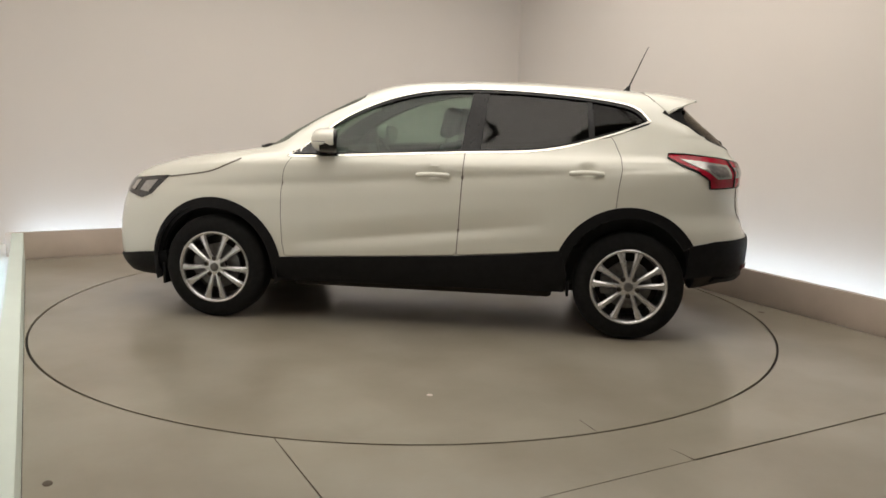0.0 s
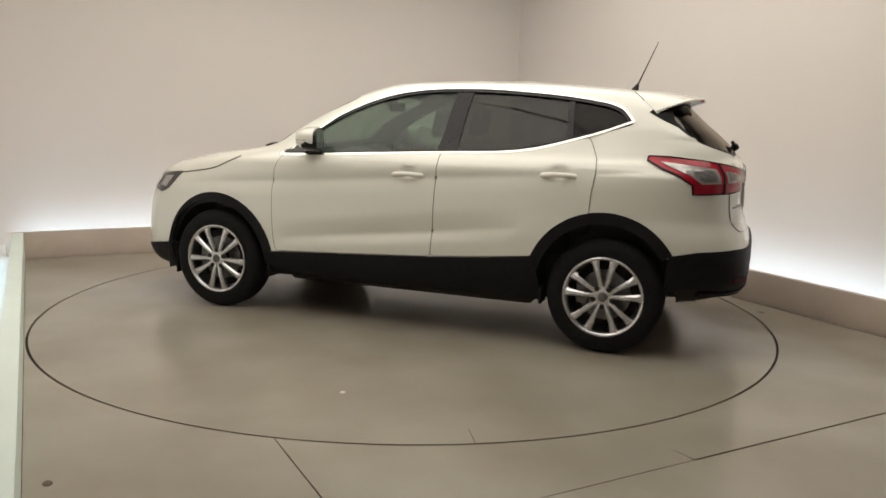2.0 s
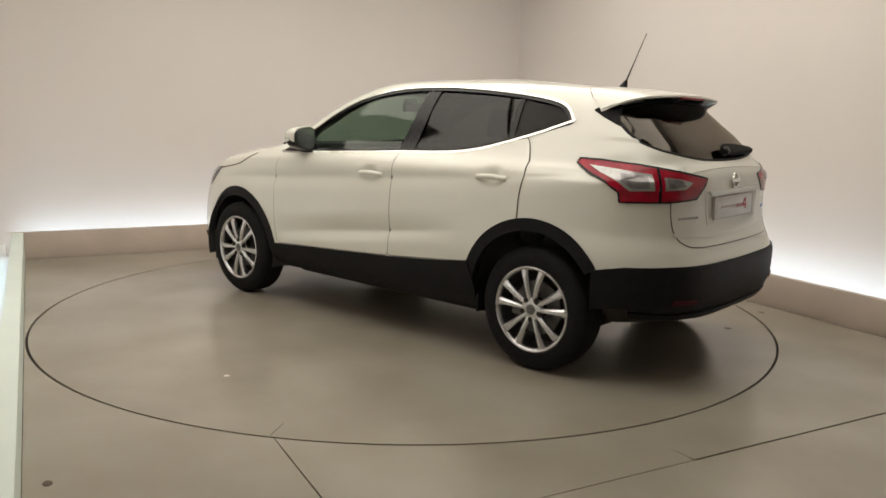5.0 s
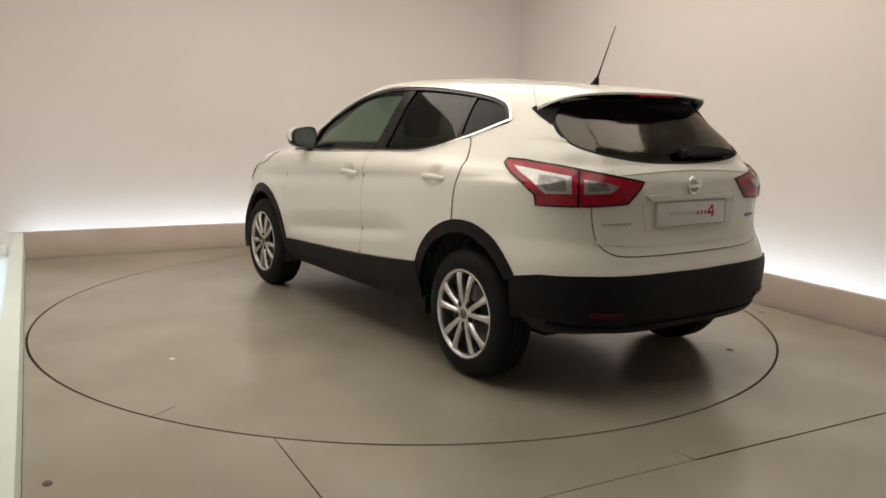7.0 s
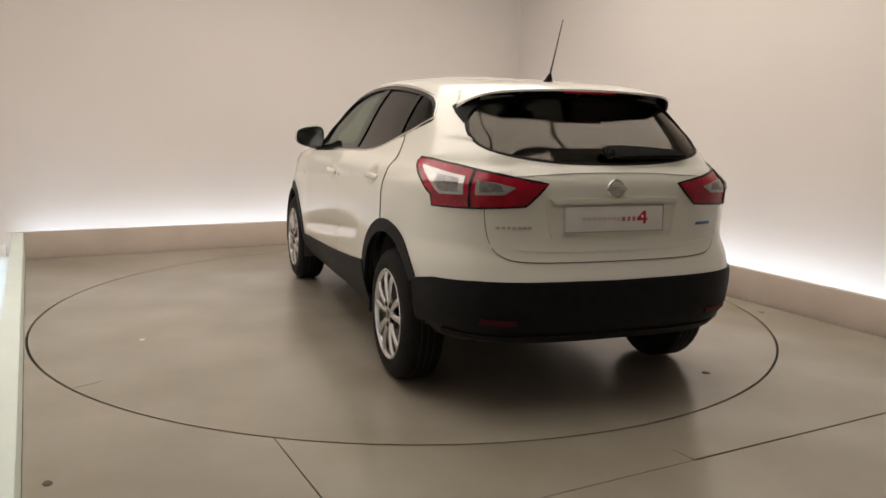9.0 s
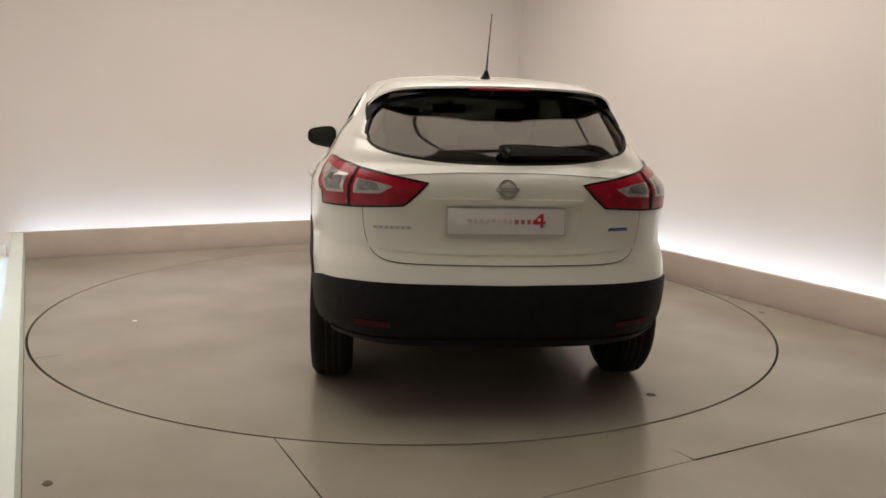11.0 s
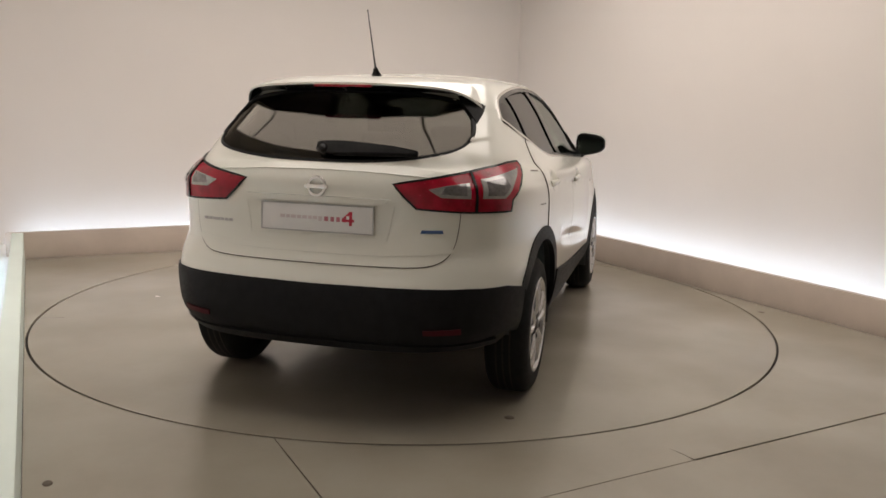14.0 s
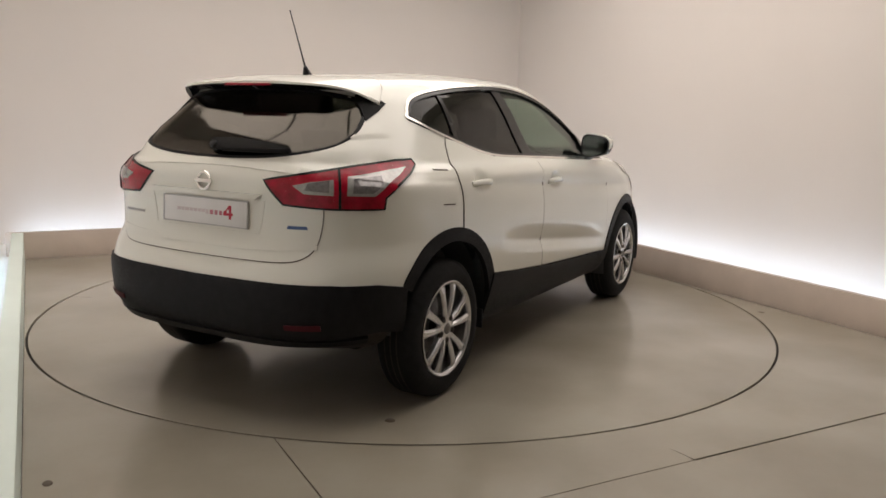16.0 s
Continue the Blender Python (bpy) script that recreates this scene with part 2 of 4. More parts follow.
def build_room():
    t = 0.045
    kerbs = (("kerb_back", (KERB_LEFT - 2 * t, KERB_BACK), (KERB_RIGHT + t, KERB_BACK + t)),
             ("kerb_right", (KERB_RIGHT, FRONT_END), (KERB_RIGHT + t, KERB_BACK)),
             ("kerb_left", None, None))
    for name, a, b in kerbs:
        if a:
            bm = box((*a, -0.03), (*b, KERB_H), 0.004)
        else:
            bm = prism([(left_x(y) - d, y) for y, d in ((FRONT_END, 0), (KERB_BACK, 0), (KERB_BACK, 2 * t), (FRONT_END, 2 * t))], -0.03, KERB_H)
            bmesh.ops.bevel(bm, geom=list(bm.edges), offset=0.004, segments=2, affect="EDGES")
        # the left kerb takes the board colour with the glow painted in
        k = placed(part(name, bm, KERB if a else LIT_KERB, smooth=30))
        tagged(k, "pinkish-beige board upstand hiding a strip of light", "kerb", kind="structure")
    x0, x1, y1 = KERB_LEFT - COVE, KERB_RIGHT + COVE, KERB_BACK + COVE
    w = 0.15
    # the front wall is out of view, added to close the room and bounce light
    for name, a, b in (("wall_back", (x0 - w, y1), (x1 + w, y1 + w)), ("wall_right", (x1, FRONT_END), (x1 + w, y1)),
                       ("wall_left", (x0 - w, FRONT_END), (x0, y1)), ("unseen_wall_front", (x0 - w, FRONT_END - w), (x1 + w, FRONT_END))):
        k = placed(part(name, box((*a, -0.03), (*b, CEIL_Z)), UNSEEN_WALL if name == "unseen_wall_front" else WALL, smooth=0))
        tagged(k, "smooth cream painted studio wall washed by hidden light", "wall", kind="structure")
    for name, a, b in (("cove_back", (x0, KERB_BACK + t), (x1, y1)), ("cove_right", (KERB_RIGHT + t, FRONT_END), (x1, KERB_BACK + t)),
                       ("cove_left", (x0, FRONT_END), (-2.50, KERB_BACK + t))):
        k = placed(part(name, box((*a, -0.03), (*b, 0.03)), COVE_WHITE, smooth=0))
        tagged(k, "white floor of the light trough behind the kerb", "trough", kind="structure")
    # light strips lying in the trough
    for a, b, top in (((KERB_LEFT + 0.02, KERB_BACK + 0.50), (KERB_RIGHT - 0.02, KERB_BACK + 0.54), 0.115),
                 ((KERB_RIGHT + 0.50, -4.0), (KERB_RIGHT + 0.54, KERB_BACK - 0.02), 0.115),
                 ((KERB_LEFT - 0.235, -4.0), (KERB_LEFT - 0.20, KERB_BACK - 0.02), 0.150)):
        k = placed(tagged(new("light_strip"), "cool white tube light lying behind the kerb", "light strip", group="strips of light behind the kerbs"))
        part("tube", box((*a, top - 0.04), (*b, top), 0.01), LED, k)
        part("base", box((a[0] - 0.01, a[1] - 0.01, 0.028), (b[0] + 0.01, b[1] + 0.01, top - 0.042)), COVE_WHITE, k)
    c = placed(part("ceiling", box((x0, FRONT_END, CEIL_Z), (x1, y1, CEIL_Z + 0.1)), CEIL, smooth=0))
    tagged(c, "pale studio ceiling over the turntable", "ceiling", kind="structure")
    # the last, smaller panel is an added unseen fill that brightens the car's tail
    panels = [(-1.72 + 1.72 * i, -1.25 + 2.3 * j, 0.825, 1.115) for i in range(3) for j in range(2)] + [(0.0, -3.25, 0.55, 0.60)]
    for x, y, w, d in panels:
        k = placed(tagged(new("ceiling_light"), "large warm white light panel out of view under the ceiling", "ceiling light", group="light panels under the ceiling"), ROOM @ Matrix.Translation((x, y, CEIL_Z)))
        part("diffuser", box((-w, -d, -0.06), (w, d, -0.03)), PANEL_LIGHT, k)
        part("frame", box((-w - 0.02, -d - 0.02, -0.05), (w + 0.02, d + 0.02, -0.002), 0.004), BEAM, k)



build_floor()
TURNTABLE = build_turntable()
build_room()


# ---- the car: the body's surface ----
CAR = tagged(new("car"), "white five-door family crossover with black lower cladding on a turntable", "car")


def pchip(x, y, q):
    """Monotone cubic through the points."""
    x, y, q = np.array(x, float), np.array(y, float), np.array(q, float)
    h, d = np.diff(x), np.diff(y) / np.diff(x)
    m = np.zeros(len(x))
    for i in range(1, len(x) - 1):
        if d[i - 1] * d[i] > 0:
            w1, w2 = 2 * h[i] + h[i - 1], h[i] + 2 * h[i - 1]
            m[i] = (w1 + w2) / (w1 / d[i - 1] + w2 / d[i])
    m[0], m[-1] = d[0], d[-1]
    i = np.clip(np.searchsorted(x, q) - 1, 0, len(h) - 1)
    t = (q - x[i]) / h[i]
    return ((2 * t ** 3 - 3 * t ** 2 + 1) * y[i] + (t ** 3 - 2 * t ** 2 + t) * h[i] * m[i] + (3 * t ** 2 - 2 * t ** 3) * y[i + 1] + (t ** 3 - t ** 2) * h[i] * m[i + 1])


# each level: front x and z, half width and its z, rear x and z, corner sharpness front and rear
LEVELS = (
    (2.02, 0.20, 0.775, 0.26, -1.98, 0.33, 4.0, 4.3),
    (2.13, 0.25, 0.842, 0.31, -2.075, 0.38, 4.8, 4.6),
    (2.185, 0.38, 0.879, 0.42, -2.095, 0.48, 4.8, 5.9),
    (2.19, 0.54, 0.891, 0.55, -2.098, 0.60, 4.6, 6.0),
    (2.18, 0.66, 0.896, 0.68, -2.066, 0.69, 4.4, 6.0),
    (2.155, 0.76, 0.896, 0.80, -2.030, 0.79, 4.2, 5.6),
    (2.105, 0.86, 0.894, 0.92, -2.018, 0.92, 4.0, 5.8),
    (1.98, 0.945, 0.892, 1.02, -2.022, 1.03, 3.8, 5.8),
    (1.72, 1.020, 0.856, 1.09, -2.008, 1.09, 3.4, 5.4),
    (1.40, 1.065, 0.816, 1.125, -1.968, 1.14, 3.8, 5.4),
    (1.15, 1.108, 0.788, 1.165, -1.940, 1.19, 4.4, 5.4),
    (0.92, 1.232, 0.740, 1.255, -1.860, 1.265, 5.2, 5.4),
    (0.665, 1.375, 0.686, 1.362, -1.765, 1.345, 5.4, 5.2),
    (0.42, 1.488, 0.624, 1.460, -1.680, 1.425, 5.2, 5.0),
    (0.20, 1.548, 0.555, 1.528, -1.600, 1.490, 4.8, 4.4),
    (-0.08, 1.573, 0.418, 1.563, -1.450, 1.522, 3.8, 4.0),
    (-0.28, 1.586, 0.200, 1.582, -1.150, 1.548, 2.6, 2.6),
)


HANDLES = ((-0.100, 0.984), (-1.035, 1.024))       # finger cups in the doors: x, z


def skin(inset=0.0, first=0, last=None, rows=72, cols=120, cap=True):
    """The closed outer skin as vertices and faces; inset draws it inwards."""
    table = np.array(LEVELS[first:last])
    v = np.arange(len(table))
    q = np.linspace(0, len(table) - 1, rows)
    p = [pchip(v, table[:, k], q) for k in range(8)]
    verts, faces = [], []
    for i in range(rows):
        xf, zf, w, zs, xr, zr, nf, nr = (float(a[i]) for a in p)
        xf, xr, w = xf - 1.3 * inset, xr + 1.3 * inset, w - inset
        up = max(0.0, min(1.0, (zs - 1.10) / 0.46))
        up = up * up * (3 - 2 * up)
        xc = -0.65 * up
        for j in range(cols):
            a = 2 * math.pi * (j + 0.5) / cols
            c, s = math.cos(a), math.sin(a)
            n = nf if c > 0 else nr
            r = (abs(c) ** n + abs(s) ** n) ** (-1 / n)
            ex, ey = abs(c) * r, abs(s) * r
            x = xc + ex * ((xf - xc) if c > 0 else (xr - xc))
            y = w * ey * (1 if s > 0 else -1)
            k = ex ** (3 - 1.6 * up)
            if x < -1.0 and zs < 0.80:
                q = min(1.0, (-x - 1.0) / (-xr - 1.0))
                full = w * (1 - q ** 5) ** 0.2
                if full > abs(y):
                    y += math.copysign(0.22 * (full - abs(y)) * min(1.0, (0.80 - zs) / 0.12), y)
            z = zs + k * ((zf if c > 0 else zr) - zs)
            if x < -1.55 and z < 1.25:
                x += 0.042 * min(1.0, (-x - 1.55) / 0.4) * ey ** 3
            # wider over the front wheels, drawn in low down behind the rear ones
            low = max(0.0, min(1.0, (1.0 - z) / 0.2))
            y *= 1 + low * (0.018 * max(0.0, min(1.0, (x - 0.7) / 0.5)) - 0.006 * max(0.0, min(1.0, (-x - 0.8) / 0.5)))
            if ey > 0.75 and z < 1.12:
                # hollow low in the doors with a sharp lower crease, and the shoulder line from wing to tail lamp
                door = max(0.0, 1 - ((x - 0.02) / 0.84) ** 2) ** 0.8
                u = z - (0.612 - 0.113 * x)
                scoop = 0.026 * door * max(0.0, 1 - abs(u) / (0.130 if u > 0 else 0.070)) ** 1.5
                ends = max(0.0, min(1.0, (1.60 - x) / 0.5, (x + 1.75) / 0.4))
                u = z - (0.958 - 0.068 * x)
                scoop -= 0.013 * ends * max(0.0, 1 - abs(u) / (0.060 if u > 0 else 0.100)) ** 1.6
                y -= math.copysign(scoop, y)
            if ey > 0.8 and 0.9 < z < 1.1:
                for hx, hz in HANDLES:
                    y -= math.copysign(0.022 * math.exp(-((x - hx) / 0.052) ** 4 - ((z - hz - 0.010) / 0.036) ** 4), y)
            z += -inset * max(0.0, min(1.0, (z - 0.9) / 0.5)) + inset * max(0.0, min(1.0, (0.6 - z) / 0.3))
            verts.append((x, y, z))
    for i in range(rows - 1):
        for j in range(cols):
            k = (j + 1) % cols
            faces.append((i * cols + j, i * cols + k, (i + 1) * cols + k, (i + 1) * cols + j))
    if cap:
        # close the top by rows across the car, the bottom by one face
        top = (rows - 1) * cols
        faces.append(tuple(reversed(range(cols))))
        half = cols // 2
        for j in range(half - 1):
            faces.append((top + j, top + j + 1, top + cols - 2 - j, top + cols - 1 - j))
    return verts, faces


from mathutils.bvhtree import BVHTree
from mathutils.geometry import delaunay_2d_cdt

SKIN_V, SKIN_F = skin(rows=260, cols=520)
TREE = BVHTree.FromPolygons([Vector(v) for v in SKIN_V], SKIN_F)


def lift(p, how, off=0.0):
    """The point of the skin that a 2D point names: in side view (x, z), from behind (y, z), from above (x, y), or round the tail (degrees from straight back, z)."""
    a, b = p[0], p[1]
    if how in ("left", "right"):
        s = 1 if how == "left" else -1
        o, d = Vector((a, 3 * s, b)), Vector((0, -s, 0))
    elif how == "rear":
        o, d = Vector((-4, a, b)), Vector((1, 0, 0))
    elif how == "front":
        o, d = Vector((4, a, b)), Vector((-1, 0, 0))
    elif how == "top":
        o, d = Vector((a, b, 3)), Vector((0, 0, -1))
    elif how == "nose":
        w = Vector((-math.cos(radians(a)), math.sin(radians(a)), 0))
        o, d = Vector((1.2, 0, b)) + w * 3, -w
    else:
        w = Vector((-math.cos(radians(a)), math.sin(radians(a)), 0))
        o, d = Vector((-1.2, 0, b)) + w * 3, -w
    hit, nor, _, _ = TREE.ray_cast(o, d)
    for k in range(1, 5):          # a ray that slips through a seam of the skin is cast again close by
        if hit is None:
            hit, nor, _, _ = TREE.ray_cast(o + Vector((0.00013 * k, 0.00011 * k, 0.00017 * k)), d)
    if hit is None:
        hit, nor, _, _ = TREE.find_nearest(o + d * (3 if how in ("left", "right") else 2))
    if nor.dot(d) > 0:
        nor = -nor
    return hit + nor * off, nor


def dense(outline, step):
    out = []
    for i, p in enumerate(outline):
        q = outline[(i + 1) % len(outline)]
        n = max(1, int(math.hypot(q[0] - p[0], q[1] - p[1]) / step))
        out += [(p[0] + (q[0] - p[0]) * k / n, p[1] + (q[1] - p[1]) * k / n) for k in range(n)]
    return out


def inside(p, poly):
    hit = False
    for i in range(len(poly)):
        (x1, y1), (x2, y2) = poly[i - 1], poly[i]
        if (y1 > p[1]) != (y2 > p[1]) and p[0] < (x2 - x1) * (p[1] - y1) / (y2 - y1) + x1:
            hit = not hit
    return hit


def sheet(outline, how, off=0.004, thick=0.005, step=0.035, unit=None):
    """A curved plate with the given outline lying on the skin. unit: what one unit across measures in metres (for degrees)."""
    sx = unit or 1.0
    edge = dense([(p[0] * sx, p[1]) for p in outline], step)
    xs, ys = [p[0] for p in edge], [p[1] for p in edge]
    pts = list(edge)
    gx = np.arange(min(xs) + step / 2, max(xs), step)
    gy = np.arange(min(ys) + step / 2, max(ys), step)
    for a in gx:
        for b in gy:
            if inside((a, b), edge) and min((a - e[0]) ** 2 + (b - e[1]) ** 2 for e in edge) > (0.4 * step) ** 2:
                pts.append((float(a), float(b)))
    n = len(edge)
    vs, es, fs, *_ = delaunay_2d_cdt([Vector(p) for p in pts], [], [list(range(n))], 1, 1e-7)
    bm = bmesh.new()
    top, low = [], []
    for v in vs:
        p, nor = lift((v[0] / sx, v[1]), how, 0.0)
        top.append(bm.verts.new(p + nor * off))
        low.append(bm.verts.new(p + nor * (off - thick)))
    count = {}
    for f in fs:
        bm.faces.new([top[i] for i in f])
        bm.faces.new([low[i] for i in reversed(f)])
        for i in range(len(f)):
            k = (f[i], f[(i + 1) % len(f)])
            count[k] = True
    for a, b in count:
        if (b, a) not in count:
            bm.faces.new((top[b], top[a], low[a], low[b]))
    return bm


def strip(line, how, width, off=0.002, thick=0.004, closed=False, step=0.03, unit=None, bm=None):
    """A flat band along a 2D line lying on the skin."""
    sx = unit or 1.0
    pts = [(p[0] * sx, p[1]) for p in line]
    if closed:
        pts = dense(pts, step)
    else:
        run = []
        for p, q in zip(pts, pts[1:]):
            n = max(1, int(math.hypot(q[0] - p[0], q[1] - p[1]) / step))
            run += [(p[0] + (q[0] - p[0]) * k / n, p[1] + (q[1] - p[1]) * k / n) for k in range(n)]
        pts = run + [pts[-1]]
    k = len(pts)
    bm = bm or bmesh.new()
    rings = []
    for i, p in enumerate(pts):
        a, b = (pts[i - 1], pts[(i + 1) % k]) if closed else (pts[max(i - 1, 0)], pts[min(i + 1, k - 1)])
        dx, dy = b[0] - a[0], b[1] - a[1]
        l = math.hypot(dx, dy) or 1
        nx, ny = -dy / l * width / 2, dx / l * width / 2
        ring = []
        for s in (-1, 1):
            q, nor = lift(((p[0] + s * nx) / sx, p[1] + s * ny), how)
            ring += [q + nor * off, q + nor * (off - thick)] if s < 0 else [q + nor * (off - thick), q + nor * off]
        rings.append([bm.verts.new(c) for c in ring])
    for i in range(k if closed else k - 1):
        a, b = rings[i], rings[(i + 1) % k]
        for j in range(4):
            bm.faces.new((a[j], a[(j + 1) % 4], b[(j + 1) % 4], b[j]))
    if not closed:
        bm.faces.new(rings[0])
        bm.faces.new(rings[-1])
    return bm


# outlines in side view
DLO = [(0.800, 1.082), (0.40, 1.098), (-0.27, 1.132), (-0.76, 1.160), (-1.10, 1.240), (-1.375, 1.322), (-1.388, 1.345), (-1.300, 1.418), (-1.070, 1.462), (-0.715, 1.495),
       (-0.36, 1.507), (-0.05, 1.490), (0.21, 1.434), (0.44, 1.340), (0.625, 1.230), (0.755, 1.112)]
REAR_GLASS_LINE = smooth_line([(0.604, 1.25), (0.590, 1.33), (0.545, 1.405), (0.30, 1.450), (0.0, 1.458), (-0.30, 1.450), (-0.545, 1.405), (-0.590, 1.33), (-0.604, 1.25), (-0.53, 1.195), (-0.30, 1.158), (0.0, 1.148), (0.30, 1.158), (0.53, 1.195)], 5, True)
SCREEN_LINE = smooth_line([(0.66, 1.13), (0.60, 1.30), (0.54, 1.455), (0.25, 1.485), (0, 1.49), (-0.25, 1.485), (-0.54, 1.455), (-0.60, 1.30), (-0.66, 1.13), (-0.35, 1.115), (0, 1.112), (0.35, 1.115)], 4, True)
AXLE_F, AXLE_R, HUB_Z = 1.323, -1.323, 0.338
ARCHES = ((1.326, 0.347, 0.416), (-1.306, 0.380, 0.416))     # wheel arches: x, z, radius


def build_body():
    v, f = skin(rows=150, cols=320)
    me = bpy.data.meshes.new("body")
    me.from_pydata(v, [], f)
    bm = bmesh.new()
    bm.from_mesh(me)
    bmesh.ops.recalc_face_normals(bm, faces=bm.faces)
    bm.to_mesh(me)
    bm.free()
    me.materials.append(PAINT)
    body = new("body", me)
    cutters = []
    iv, if_ = skin(inset=0.055, first=2, rows=40, cols=96)
    im = bmesh.new()
    for c in iv:
        im.verts.new(c)
    im.verts.ensure_lookup_table()
    for c in if_:
        im.faces.new([im.verts[k] for k in c])
    cutters.append(im)
    cutters.append(prism(dense(DLO, 0.1), -1.2, 1.2, "y"))
    cutters.append(prism(REAR_GLASS_LINE, -2.6, -1.25, "x"))
    cutters.append(prism(SCREEN_LINE, 0.1, 1.6, "x"))
    for x, z, r in ARCHES:
        for s in (1, -1):
            cutters.append(lathe([(0.001, 0.52 * s), (r, 0.52 * s), (r, 1.1 * s), (0.001, 1.1 * s)], 56, "y", m=Matrix.Translation((x, 0, z))))
    tools = []
    for c in cutters:
        bmesh.ops.remove_doubles(c, verts=c.verts, dist=0.0005)
        bmesh.ops.recalc_face_normals(c, faces=c.faces)
        m = bpy.data.meshes.new("cutter")
        c.to_mesh(m)
        c.free()
        ob = new("cutter", m)
        tools.append(ob)
        mod = body.modifiers.new("cut", "BOOLEAN")
        m.materials.append(TRIM)
        mod.operation, mod.solver, mod.object, mod.material_mode = "DIFFERENCE", "EXACT", ob, "TRANSFER"
    bpy.context.view_layer.update()
    made = bpy.data.meshes.new_from_object(body.evaluated_get(bpy.context.evaluated_depsgraph_get()))
    body.modifiers.clear()
    body.data = made
    for ob in tools:
        bpy.data.objects.remove(ob)
    made.polygons.foreach_set("use_smooth", [True] * len(made.polygons))
    made.set_sharp_from_angle(angle=radians(38))
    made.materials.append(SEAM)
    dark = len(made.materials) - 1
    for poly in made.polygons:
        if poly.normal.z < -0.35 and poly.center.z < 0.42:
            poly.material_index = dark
    body.parent = CAR
    body["label"] = "white painted steel body shell"
    return body


build_body()


# ---- wheels ----
def build_wheel(x, s):
    """One wheel; s is 1 on the car's left and -1 on its right. Local y points outwards for the left."""
    wheel = new("wheel")
    wheel.parent = CAR
    wheel.matrix_basis = pose(x, (0.896 if x > 0 else 0.872) * s, HUB_Z, 0, 0, 0 if s > 0 else 180)
    R = HUB_Z
    tyre = [(0.228, -0.02), (0.240, -0.004), (0.262, 0.000), (0.300, -0.004), (R - 0.018, -0.018), (R - 0.006, -0.030), (R, -0.05), (R, -0.165), (R - 0.006, -0.185), (R - 0.03, -0.205), (0.25, -0.21), (0.228, -0.19)]
    bm = lathe(tyre, 64, "y", closed=True)
    part("tyre", bm, RUBBER, wheel)
    for a in (-0.075, -0.108, -0.140):
        part("groove", lathe([(R + 0.0006, a), (R + 0.0006, a - 0.008), (R - 0.001, a - 0.008), (R - 0.001, a)], 48, "y", closed=True), SEAM, wheel)
    part("rim", lathe([(0.232, -0.006), (0.234, -0.002), (0.229, 0.001), (0.222, -0.002), (0.214, -0.012), (0.212, -0.022), (0.216, -0.024), (0.23, -0.012)], 64, "y", closed=True), ALLOY, wheel, "bright alloy rim")
    # the shade inside the rim is put into the barrel's dark colour
    part("barrel", lathe([(0.216, -0.024), (0.207, -0.06), (0.197, -0.15), (0.197, -0.19), (0.2, -0.19), (0.224, -0.020)], 64, "y", closed=True), STEEL, wheel, "inside of the rim, coloured dark for the shade in it")
    # ten straight spokes in five pairs
    turn = math.pi / 2 if x < 0 else -math.pi / 2
    for k in range(10):
        mid = 2 * math.pi * (k // 2) / 5 + turn
        lean = (1 if k % 2 else -1)
        bm = bmesh.new()
        secs = []
        for r, da, wid, y in ((0.030, 0.30, 0.022, -0.014), (0.060, 0.265, 0.029, -0.010), (0.12, 0.255, 0.031, -0.003), (0.185, 0.255, 0.038, -0.004), (0.207, 0.258, 0.048, -0.008), (0.222, 0.262, 0.064, -0.012)):
            a = mid + lean * da
            c, n = Vector((math.cos(a), 0, math.sin(a))), Vector((-math.sin(a), 0, math.cos(a)))
            d = Vector((0, 1, 0))
            h = wid / 2
            secs.append([bm.verts.new(c * r + n * p + d * (y + q)) for p, q in ((-h, -0.006), (-h * 0.45, 0.004), (h * 0.45, 0.004), (h, -0.006), (h * 0.8, -0.034), (-h * 0.8, -0.034))])
        for a, b in zip(secs, secs[1:]):
            for j in range(6):
                bm.faces.new((a[j], a[(j + 1) % 6], b[(j + 1) % 6], b[j]))
        bm.faces.new(secs[0])
        bm.faces.new(secs[-1])
        part("spoke", bm, ALLOY, wheel, smooth=25)
    part("hub", lathe([(0.001, -0.006), (0.040, -0.007), (0.062, -0.010), (0.067, -0.018), (0.068, -0.035), (0.05, -0.04)], 40, "y"), ALLOY, wheel)
    part("hub_cap", lathe([(0.001, -0.001), (0.024, -0.002), (0.028, -0.005), (0.029, -0.012)], 32, "y"), STEEL, wheel)
    # five bolt holes: near-black plugs stand in for the shade inside them
    for k in range(5):
        a = 2 * math.pi * (k + 0.5) / 5 + turn
        part("bolt", lathe([(0.001, -0.002), (0.011, -0.002), (0.014, -0.004), (0.015, -0.020)], 12, "y", m=Matrix.Translation((0.056 * math.cos(a), -0.001, 0.056 * math.sin(a)))), SEAM, wheel)
    part("brake_disc", lathe([(0.06, -0.075), (0.148, -0.075), (0.148, -0.1), (0.06, -0.1)], 48, "y", closed=True), STEEL, wheel)
    part("caliper", box((0.09, -0.12, -0.06), (0.165, -0.06, 0.06), 0.012), STEEL, wheel)
    # near-black disc added for the shade behind the spokes
    part("wheel_back", lathe([(0.001, -0.125), (0.197, -0.125), (0.197, -0.13), (0.001, -0.13)], 40, "y", closed=True), SEAM, wheel)
    return wheel


for ax in (AXLE_F, AXLE_R):
    for sd in (1, -1):
        build_wheel(ax, sd)


# ---- panels, glass and fittings of the car ----
def mirrored(points):
    return [(-a, b) for a, b in points]


def on_skin(name, bm, material, parent=None, label=""):
    return part(name, bm, material, parent or CAR, label)


